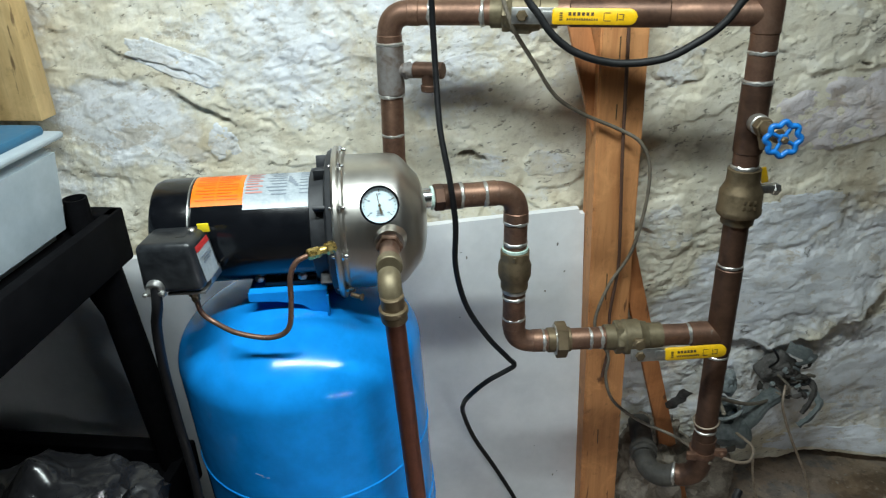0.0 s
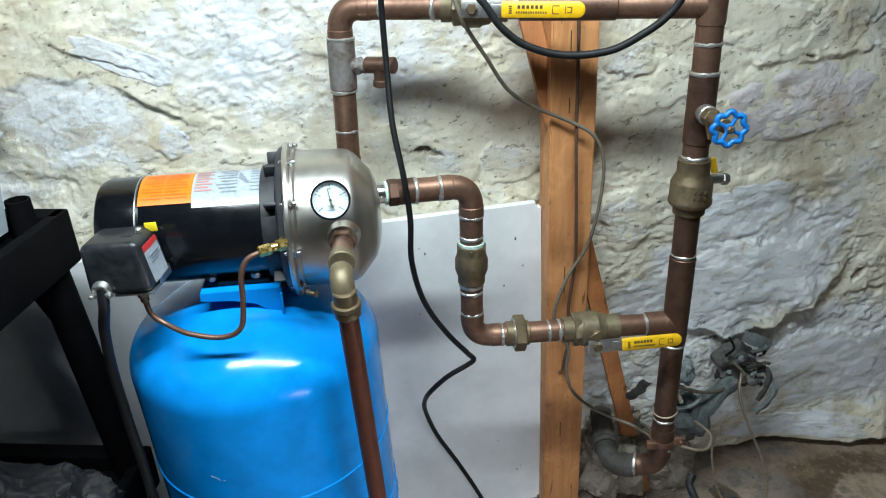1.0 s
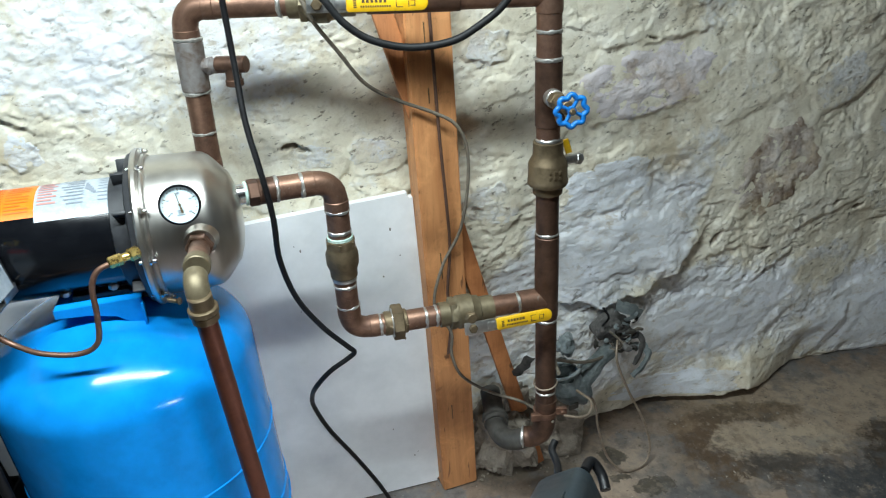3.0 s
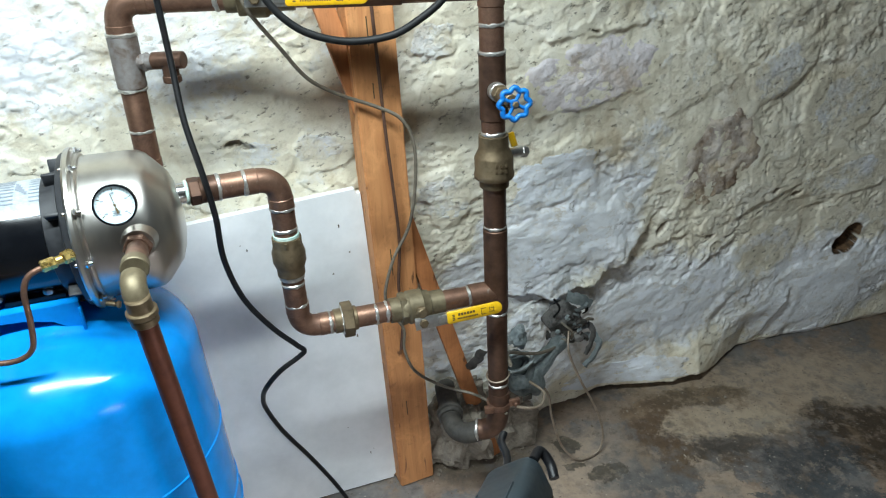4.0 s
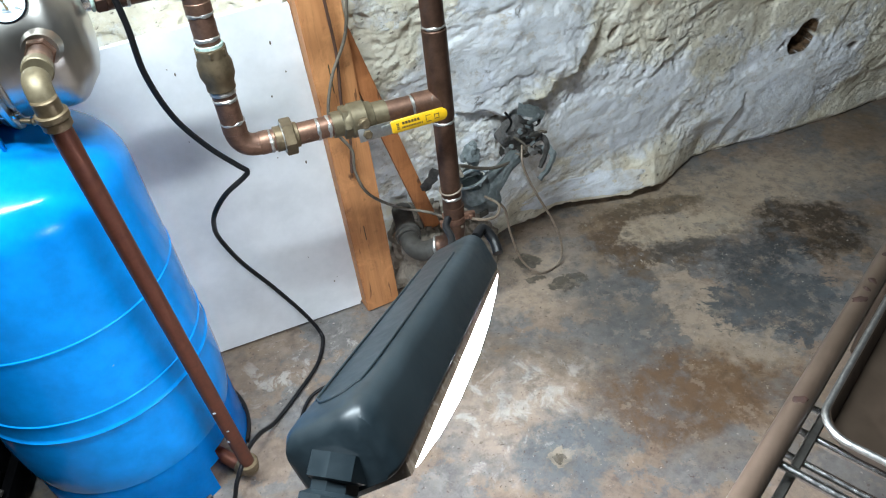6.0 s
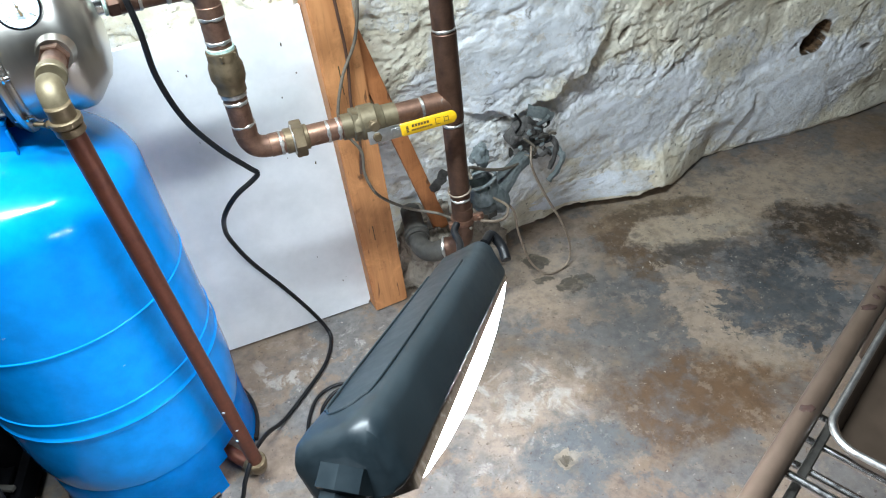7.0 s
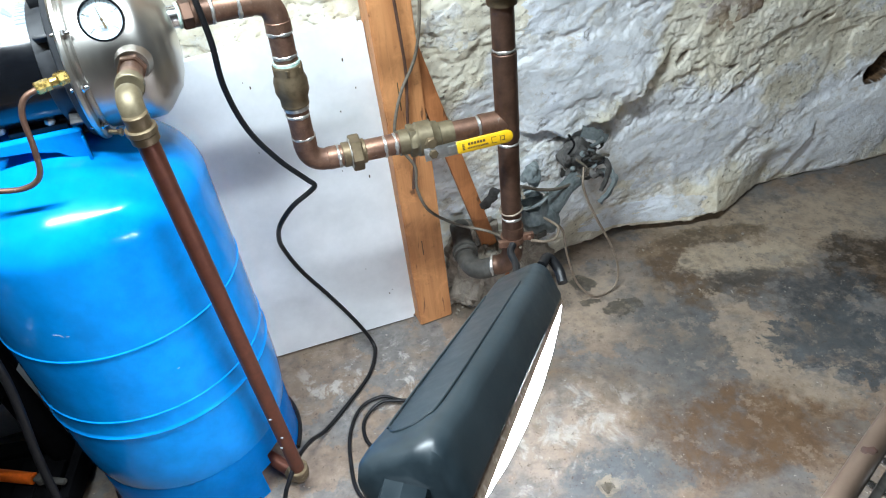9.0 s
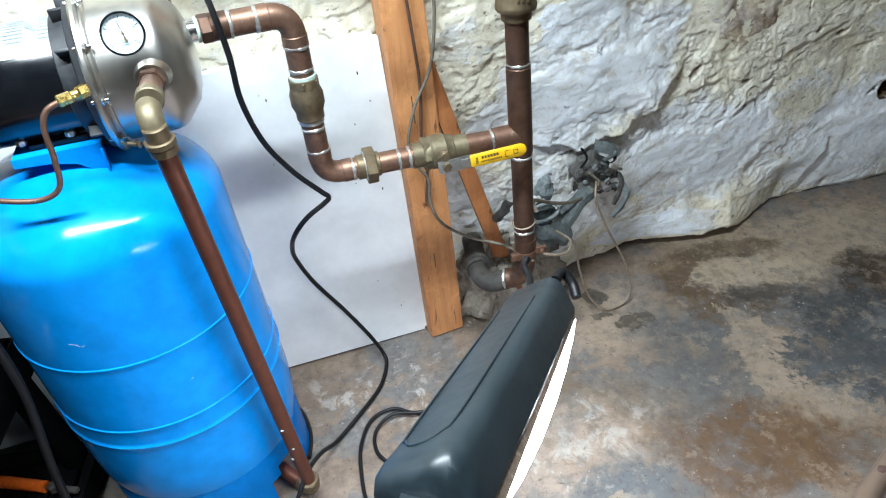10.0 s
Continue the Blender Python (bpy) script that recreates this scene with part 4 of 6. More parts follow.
saddle = part("pump_saddle", merge(saddle_cheek(0.078), saddle_cheek(-0.07), box(pump_at(-0.074, 0.004, -0.086), (0.128, 0.150, 0.004), PM, 0.001),
              box(pump_at(-0.010, 0.082, -0.112), (0.004, 0.012, 0.042), PM, 0.001)), TANK_BLUE, tank, "folded blue steel saddle bracket")

pump = thing("jet_pump", PC - UP * 0.088, "black electric motor with a stainless pump head, bolted on the tank", "pump")
mot = part("motor", lathe(bmesh.new(), PC, -PD, [(0.02, 0.080), (0.022, 0.0875), (0.205, 0.0875), (0.208, 0.0855), (0.212, 0.0855), (0.214, 0.0878), (0.262, 0.0872), (0.272, 0.083), (0.279, 0.066), (0.282, 0.04), (0.282, 0.001)], 64), MOTOR_BLACK, pump, "glossy black motor shell")
part("seam_ring", lathe(bmesh.new(), PC - PD * 0.2122, PD, [(-0.0016, 0.0868), (-0.001, 0.0884), (0.001, 0.0884), (0.0016, 0.0868)], 64), STEEL, mot, "thin bare steel seam")
part("end_cap_boss", cyl(pump_at(-0.276, 0.03, -0.03), pump_at(-0.288, 0.03, -0.03), 0.022), CAST_BLACK, mot)


def wrap(a0, a1, deg0, deg1, r, n=16):
    """A label bent round the motor: from a0 to a1 along it, between two angles from the top towards the room."""
    bm = bmesh.new()
    rows_ = []
    for i in range(n + 1):
        an = radians(deg0 + (deg1 - deg0) * i / n)
        o = PN * math.sin(an) * r + UP * math.cos(an) * r
        rows_.append([bm.verts.new(PC + PD * a + o) for a in (a0, a1)])
    for p, q in zip(rows_, rows_[1:]):
        bm.faces.new((p[0], p[1], q[1], q[0]))
    bmesh.ops.recalc_face_normals(bm, faces=bm.faces[:])
    return bm


part("warning_label", wrap(-0.208, -0.128, -12, 42, 0.0880), LABEL_ORANGE, mot, "orange warning label with fine print")
part("rating_label", wrap(-0.128, -0.012, -12, 48, 0.0881), LABEL_WHITE, mot, "white rating label with small print")
rnd = random.Random(7)
bm = bmesh.new()
for i in range(11):
    d0 = -8 + i * 4.2
    bm = merge(bm, wrap(-0.202 if i % 3 else -0.190, -0.172, d0, d0 + 1.6, 0.0888, 2), wrap(-0.168, -0.136 if i % 4 else -0.146, d0, d0 + 1.6, 0.0888, 2))
part("print", bm, shader("dark_orange_print", 0.5, 0, (0.72, 0.13, 0.006))[0], mot, "rows of fine print")
bm = bmesh.new()
for i in range(9):
    d0 = -8 + i * 4.4
    bm = merge(bm, wrap(-0.124, -0.098 - 0.006 * (i % 2), d0, d0 + 2.2, 0.0889, 2))
part("print", bm, LABEL_PINK, mot, "faded red print")
bm = bmesh.new()
for i in range(9):
    d0 = -9 + i * 5.0
    bm = merge(bm, wrap(-0.092 + 0.004 * (i % 3), -0.060, d0, d0 + 1.5, 0.0889, 2), wrap(-0.040, -0.018 - 0.004 * (i % 2), d0, d0 + 1.2, 0.0889, 2))
for i in range(5):
    bm = merge(bm, wrap(-0.058 + 0.003 * i, -0.054 + 0.003 * i, 2 + 4 * i, 14 + 2 * i, 0.0889, 2))
part("print", bm, LABEL_GREY, mot, "grey print and wiring sketch")

cast = part("adapter", lathe(bmesh.new(), PC, PD, [(-0.026, 0.088), (-0.024, 0.093), (-0.002, 0.096), (0.0, 0.108), (0.004, 0.120), (0.012, 0.1235), (0.014, 0.120)], 64), CAST_BLACK, pump, "ribbed black cast adapter")
for i in range(10):
    an = radians(18 + 36 * i)
    o = PN * math.sin(an) + UP * math.cos(an)
    part("rib", box(PC + PD * -0.006 + o * 0.103, (0.022, 0.006, 0.022), axes(PD, PD.cross(o), o), 0.002), CAST_BLACK, cast)
flange = part("flange_ring", lathe(bmesh.new(), PC, PD, [(0.013, 0.110), (0.013, 0.1265), (0.016, 0.1285), (0.021, 0.1275), (0.023, 0.122), (0.024, 0.112)], 80), STAINLESS, pump, "polished stainless clamp ring")
part("rim_bead", lathe(bmesh.new(), PC, PD, [(0.022, 0.112), (0.024, 0.1175), (0.028, 0.1185), (0.031, 0.1165), (0.032, 0.112)], 80), STAINLESS, flange)
for i in range(10):
    an = radians(20 + 36 * i)
    o = PN * math.sin(an) + UP * math.cos(an)
    c = PC + o * 0.1215
    part("bolt", merge(cyl(c + PD * 0.008, c + PD * 0.034, 0.0032, 10), hexnut(c + PD * 0.022, c + PD * 0.028, 0.0062)), CHROME, flange)
head = part("pump_head", lathe(bmesh.new(), PC, PD, [(0.024, 0.111), (0.030, 0.113), (0.036, 0.1135), (0.100, 0.1125), (0.114, 0.1105), (0.124, 0.104), (0.136, 0.090), (0.145, 0.079), (0.150, 0.074), (0.158, 0.052), (0.162, 0.030), (0.162, 0.002)], 80), STAINLESS, pump, "brushed stainless pump head")
foot_b = part("motor_foot", merge(box(pump_at(-0.070, 0.014, -0.080), (0.085, 0.09, 0.010), PM, 0.002), box(pump_at(-0.03, 0.045, -0.07), (0.02, 0.01, 0.04), PM, 0.002)), CAST_BLACK, pump, "black motor foot")
for a in (-0.12, -0.05):
    part("foot_bolt", merge(hexnut(pump_at(a, 0.055, -0.074), pump_at(a, 0.055, -0.064), 0.008), cyl(pump_at(a, 0.055, -0.066), pump_at(a, 0.055, -0.054), 0.004, 10)), STEEL, foot_b)
part("drain_plug", merge(cyl(pump_at(0.03, 0.10, -0.085), pump_at(0.045, 0.104, -0.088), 0.004, 12), hexnut(pump_at(0.045, 0.104, -0.088), pump_at(0.051, 0.105, -0.089), 0.006)), BRASS, head)

# pressure gauge
gauge = thing("pressure_gauge", (-0.112, 1.06, 1.02), "round dial pressure gauge with black rim on the pump head", "gauge")
GC = Vector((-0.112, 1.036, 1.050))
GN = Vector((0.16, -0.93, 0.30)).normalized()
gu = GN.cross(UP).normalized() * -1
gv = gu.cross(GN) * 1
if gv.z < 0:
    gv = -gv
part("case", lathe(bmesh.new(), GC, GN, [(-0.034, 0.012), (-0.030, 0.026), (-0.004, 0.0275), (0.003, 0.0285), (0.005, 0.0278), (0.005, 0.0255), (0.001, 0.0252), (-0.001, 0.02)], 48), MOTOR_BLACK, gauge, "black gauge case")
dial = part("dial", lathe(bmesh.new(), GC, GN, [(0.0, 0.001), (0.0012, 0.0254), (0.0, 0.0254)], 48), DIAL_WHITE, gauge, "white dial face")
bm = bmesh.new()
for i in range(21):
    an = radians(-130 + 13 * i)
    o = gu * math.sin(an) + gv * math.cos(an)
    ln_ = 0.0042 if i % 5 == 0 else 0.0022
    bm = merge(bm, box(GC + GN * 0.0015 + o * (0.0235 - ln_ / 2), (0.0006 if i % 5 else 0.0011, 0.0003, ln_), axes(o.cross(GN), GN, o), 0))
part("tick_marks", bm, INK, dial)
bm = bmesh.new()
for i in range(5):
    an = radians(-130 + 65 * i)
    o = gu * math.sin(an) + gv * math.cos(an)
    bm = merge(bm, box(GC + GN * 0.0015 + o * 0.0165, (0.004, 0.0003, 0.0022), axes(gu, GN, gv), 0))
for i, wd in enumerate((0.011, 0.008, 0.012)):
    bm = merge(bm, box(GC + GN * 0.0015 - gv * (0.008 + 0.003 * i), (wd, 0.0003, 0.0011), axes(gu, GN, gv), 0))
part("dial_print", bm, LABEL_GREY, dial)
o = (gv * 0.98 - gu * 0.2).normalized()
part("needle", merge(box(GC + GN * 0.0022 + o * 0.004, (0.0010, 0.0004, 0.028), axes(o.cross(GN), GN, o), 0), box(GC + GN * 0.0023 - o * 0.008, (0.0030, 0.0005, 0.008), axes(o.cross(GN), GN, o), 0), cyl(GC + GN * 0.001, GC + GN * 0.003, 0.002, 12)), INK, gauge, "black needle")
part("stem", cyl(GC - GN * 0.030, GC - GN * 0.085 , 0.008, 16), BRASS, gauge)
gl = shader("gauge_glass", 0.05, 0, (1, 1, 1))
gl[2].inputs["Transmission Weight"].default_value = 1.0
gl[2].inputs["IOR"].default_value = 1.1
glass = part("glass", lathe(bmesh.new(), GC, GN, [(0.0035, 0.001), (0.0035, 0.0256), (0.0042, 0.0256), (0.0042, 0.001)], 32), gl[0], gauge, "clear gauge glass")
glass.visible_shadow = False

# ---- pressure switch and its tube ----
switch = thing("pressure_switch", (-0.425, 1.02, 0.915), "dusty black pressure switch box beside the motor", "switch")
SC, SM = Vector((-0.430, 1.030, 0.958)), Matrix.Rotation(radians(2), 3, "Z") @ Matrix.Rotation(radians(-4), 3, "Y")
bm = box((0, 0, 0), (0.092, 0.075, 0.080), None, 0.011, 4)
for v in bm.verts:
    v.co.x *= 1.0 - 0.10 * (v.co.z / 0.078)
    v.co.y *= 1.0 - 0.12 * (v.co.z / 0.078)
bmesh.ops.transform(bm, matrix=Matrix.Translation(SC) @ SM.to_4x4(), verts=bm.verts)
cover = part("cover", bm, BOX_BLACK, switch, "dusty black plastic cover")


def on_switch(x, y, z):
    return SC + SM @ Vector((x, y, z))


bm = box(on_switch(-0.017, -0.004, 0.0392), (0.034, 0.026, 0.0012), SM, 0)
part("embossed_panel", merge(bm, box(on_switch(0.019, -0.003, 0.0392), (0.026, 0.026, 0.0012), SM, 0)), PUTTY, cover, "dusty embossed panel")
part("embossed_square", box(on_switch(0.019, -0.003, 0.0400), (0.014, 0.014, 0.0012), SM, 0), BOX_BLACK, cover)
part("cover_nut", cyl(on_switch(0.032, 0.006, 0.038), on_switch(0.032, 0.006, 0.046), 0.005, 12), STEEL, cover)
LM = SM @ Matrix.Rotation(radians(-5.5), 3, "Y")
part("white_label", box(on_switch(0.0472, 0.0, -0.006), (0.0012, 0.046, 0.050), LM, 0), LABEL_WHITE, cover, "white rating label")
part("red_band", box(on_switch(0.0449, 0.0, 0.0230), (0.0016, 0.046, 0.009), LM, 0), LABEL_RED, cover, "red label band")
bm = bmesh.new()
for i in range(6):
    bm = merge(bm, box(on_switch(0.0478 - 0.0007 * (i - 2), 0.004 * (i % 2) - 0.002, 0.010 - 0.006 * i), (0.0012, 0.034 - 0.006 * (i % 3), 0.0022), LM, 0))
part("print", bm, LABEL_GREY, cover)
part("tag", box(on_switch(0.044, 0.020, 0.040), (0.018, 0.003, 0.014), SM, 0.001), TAG_YELLOW, switch, "small yellow tag")
part("base_plate", merge(box(on_switch(0.018, 0.0, -0.0425), (0.060, 0.07, 0.004), SM, 0.001), box(on_switch(0.048, 0.012, -0.034), (0.003, 0.04, 0.014), SM, 0.001)), STEEL, switch, "zinc base plate")
part("cable_clamp", merge(cyl(on_switch(-0.024, -0.034, -0.026), on_switch(-0.024, -0.046, -0.030), 0.014, 20), box(on_switch(-0.024, -0.046, -0.034), (0.034, 0.008, 0.007), SM, 0.002),
     cyl(on_switch(-0.038, -0.049, -0.034), on_switch(-0.038, -0.053, -0.034), 0.0035, 10), cyl(on_switch(-0.010, -0.049, -0.034), on_switch(-0.010, -0.053, -0.034), 0.0035, 10)), STEEL, switch, "zinc cable clamp with screws")
part("tube_nut", merge(hexnut(on_switch(0.018, -0.012, -0.045), on_switch(0.018, -0.012, -0.060), 0.0085), cyl(on_switch(0.018, -0.012, -0.058), on_switch(0.018, -0.012, -0.068), 0.0065, 12)), BRASS, switch, "dull brass compression nut")

sense = thing("copper_tube", (-0.33, 1.0, 0.845), "thin bent copper sensing tube from switch to pump", "pipe")
t0 = on_switch(0.018, -0.012, -0.066)
part("tube", cable([t0, t0 + Vector((0.006, -0.003, -0.022)), t0 + Vector((0.026, -0.006, -0.037)), (-0.34, 0.998, 0.848), (-0.290, 0.998, 0.842), (-0.259, 0.999, 0.858), (-0.250, 1.002, 0.90), (-0.247, 1.006, 0.945), (-0.236, 1.012, 0.968), (-0.214, 1.022, 0.976)], 0.0042), COPPER, sense)
part("fitting", merge(hexnut((-0.222, 1.020, 0.975), (-0.204, 1.030, 0.977), 0.0085), cyl((-0.206, 1.029, 0.977), (-0.196, 1.035, 0.978), 0.0065, 12), hexnut((-0.198, 1.034, 0.978), (-0.186, 1.045, 0.979), 0.0095)), BRASS_BRIGHT, sense, "bright brass compression fitting")

sw_cable = thing("power_cable", (-0.47, 0.99, 0.3), "thick black power cable hanging from the pressure switch", "cable")
c0 = on_switch(-0.024, -0.046, -0.034)
part("cord", cable([c0 + Vector((0, 0.006, 0.012)), c0 + Vector((0.001, -0.004, -0.02)), (-0.462, 0.985, 0.86), (-0.47, 0.99, 0.78), (-0.475, 1.0, 0.68), (-0.462, 0.985, 0.5), (-0.48, 0.96, 0.3), (-0.50, 0.93, 0.03), (-0.53, 0.90, 0.008)], 0.0082), CORD_BLACK, sw_cable)


# ---- pipework ----
PR = 0.0212


def pipe(parent, p0, p1, r=PR, mat=None, name="pipe"):
    return part(name, cyl(p0, p1, r, 28, 0.0008), mat or COPPER, parent)


# supply pipe from the pump head down to the foot of the tank
supply = thing("tank_supply_pipe", (-0.05, 1.0, 0.0), "red-brown copper pipe with brass elbows from pump down to tank", "pipe")
hb = Vector((-0.112, 1.092, 0.966))
e1 = Vector((-0.088, 0.950, 0.972))
s_top, s_bot = Vector((-0.083, 0.943, 0.936)), Vector((-0.053, 1.018, 0.058))
way = (e1 - hb).normalized()
part("boss", lathe(bmesh.new(), hb, way, [(-0.03, 0.031), (-0.004, 0.027), (0.004, 0.0232), (0.012, 0.0226), (0.012, 0.016)], 32), STAINLESS, supply, "stainless threaded boss")
part("adapter", merge(hexnut(hb + way * 0.014, hb + way * 0.030, 0.0205), cyl(hb + way * 0.028, hb + way * 0.075, 0.0155)), COPPER, supply, "copper adapter")
part("collar", cyl(hb + way * 0.078, hb + way * 0.098, 0.0190), BRASS_PALE, supply, "pale bronze collar")
dn = (s_bot - s_top).normalized()
part("elbow", sweep(bend(hb + way * 0.08, e1, s_top, 0.020), 0.0165, 24), BRASS_PALE, supply, "pale bronze street elbow")
part("reducer", merge(cyl(s_top - dn * 0.022, s_top + dn * 0.004, 0.0165), cyl(s_top - dn * 0.003, s_top + dn * 0.007, 0.0205), cyl(s_top + dn * 0.007, s_top + dn * 0.020, 0.0185)), BRASS, supply, "brass reducer collar")
part("pipe", cyl(s_top + dn * 0.015, s_bot, 0.0145, 24), SUPPLY_BROWN, supply, "red-brown copper pipe")
stub = Vector((-0.135, 1.09, 0.052))
part("foot_elbow", merge(sweep(bend(s_bot - dn * 0.06, s_bot + Vector((0.002, 0.002, -0.020)), stub, 0.02), 0.0185, 24), cyl(s_bot - dn * 0.018, s_bot - dn * 0.004, 0.0215), cyl(s_bot + Vector((-0.012, 0.012, -0.021)), s_bot + Vector((-0.022, 0.022, -0.0215)), 0.021)), BRASS, supply, "brass foot elbow")
part("stub", cyl(s_bot + Vector((-0.02, 0.018, -0.018)), stub, 0.0145, 24), SUPPLY_BROWN, supply, "short copper stub into the tank")
rnd = random.Random(3)
bm = bmesh.new()
for s in (0.745, 0.82, 0.86):
    p = s_top.lerp(s_bot, s) + Vector((0.002 * rnd.uniform(-4, 4), -0.0143, -0.001))
    bmesh.ops.create_icosphere(bm, subdivisions=2, radius=0.0045, matrix=Matrix.Translation(p) @ Matrix.Rotation(rnd.uniform(0, 3), 4, "Y") @ Matrix.Diagonal((0.5, 0.3, rnd.uniform(0.6, 1.3), 1)))
tagged(part("paint_drips", bm, LABEL_WHITE, supply, "small white paint drips"), kind="stuff")

# suction line: out of the pump's end, down, across to the riser
suction = thing("suction_pipe", (0.082, 1.275, 0.66), "aged copper suction pipe with elbows, union and solder joints", "pipe")
n0, n1 = Vector((-0.062, 1.226, 0.984)), Vector((0.083, 1.272, 0.980))
v1 = Vector((0.084, 1.276, 0.663))
q1 = Vector((0.486, 1.335, 0.662))
nd = (n1 - n0).normalized()
hd = (q1 - v1).normalized()
DN = Vector((0, 0, -1))
part("nipple", cyl(n0 - nd * 0.04, n0 + nd * 0.030, 0.0175), CHROME, suction, "bright steel nipple")
part("thread_paste", lathe(bmesh.new(), n0 - nd * 0.002, nd, [(0, 0.0178), (0.001, 0.0205), (0.004, 0.0205), (0.006, 0.0178)], 24), PIPE_DOPE, suction, "pale thread paste")
part("male_adapter", merge(hexnut(n0 + nd * 0.004, n0 + nd * 0.022, 0.0235), cyl(n0 + nd * 0.020, n0 + nd * 0.050, 0.0225)), COPPER_OLD, suction)
pipe(suction, n0 + nd * 0.045, n1 - nd * 0.03)
solder(suction, n0 + nd * 0.051, nd, 0.0222)
part("elbow", elbow(n0, n1, n1 + DN, 0.0215, 0.040), COPPER, suction)
solder(suction, n1 - nd * 0.058, nd, 0.0218)
pipe(suction, n1 + DN * 0.05, n1 + DN * 0.112)
solder(suction, n1 + DN * 0.057, DN, 0.0218)
solder(suction, n1 + DN * 0.098, DN, 0.0212)
k0 = n1 + DN * 0.108
part("thread_paste", lathe(bmesh.new(), k0, DN, [(0, 0.0205), (0.001, 0.024), (0.006, 0.024), (0.008, 0.0205)], 24), PIPE_DOPE, suction, "pale green thread paste")
part("check_valve", merge(lathe(bmesh.new(), k0, DN, [(0.006, 0.020), (0.007, 0.0265), (0.022, 0.0265), (0.026, 0.027), (0.036, 0.0305), (0.056, 0.0305), (0.066, 0.027), (0.070, 0.0255), (0.083, 0.0255), (0.084, 0.02)], 32), hexnut(k0 + DN * 0.008, k0 + DN * 0.022, 0.0285)), BRASS, suction, "dull bronze check valve")
part("thread_paste", lathe(bmesh.new(), k0 + DN * 0.084, DN, [(0, 0.0205), (0.001, 0.0235), (0.008, 0.0235), (0.010, 0.0205)], 24), SOLDER, suction, "pale thread tape")
pipe(suction, k0 + DN * 0.09, v1 - DN * 0.03)
solder(suction, k0 + DN * 0.104, DN, 0.0212)
part("elbow", elbow(v1 - DN, v1, q1, 0.0215, 0.040), COPPER, suction)
solder(suction, v1 - DN * 0.058, DN, 0.0218)
solder(suction, v1 + hd * 0.058, hd, 0.0218)
pipe(suction, v1 + hd * 0.05, v1 + hd * 0.18)
part("union", merge(cyl(v1 + hd * 0.066, v1 + hd * 0.084, 0.0245), hexnut(v1 + hd * 0.082, v1 + hd * 0.104, 0.036), cyl(v1 + hd * 0.103, v1 + hd * 0.112, 0.0245)), BRASS, suction, "hexagonal bronze union nut")
part("union_gasket", lathe(bmesh.new(), v1 + hd * 0.0805, hd, [(0, 0.022), (0.0005, 0.0305), (0.0025, 0.0305), (0.003, 0.022)], 24), SOLDER, suction)
solder(suction, v1 + hd * 0.150, hd, 0.0212)
solder(suction, v1 + hd * 0.172, hd, 0.0212)
pipe(suction, v1 + hd * 0.28, q1)
solder(suction, v1 + hd * 0.345, hd, 0.0212)
part("coupling", cyl(v1 + hd * 0.348, q1, 0.0238), COPPER, suction)


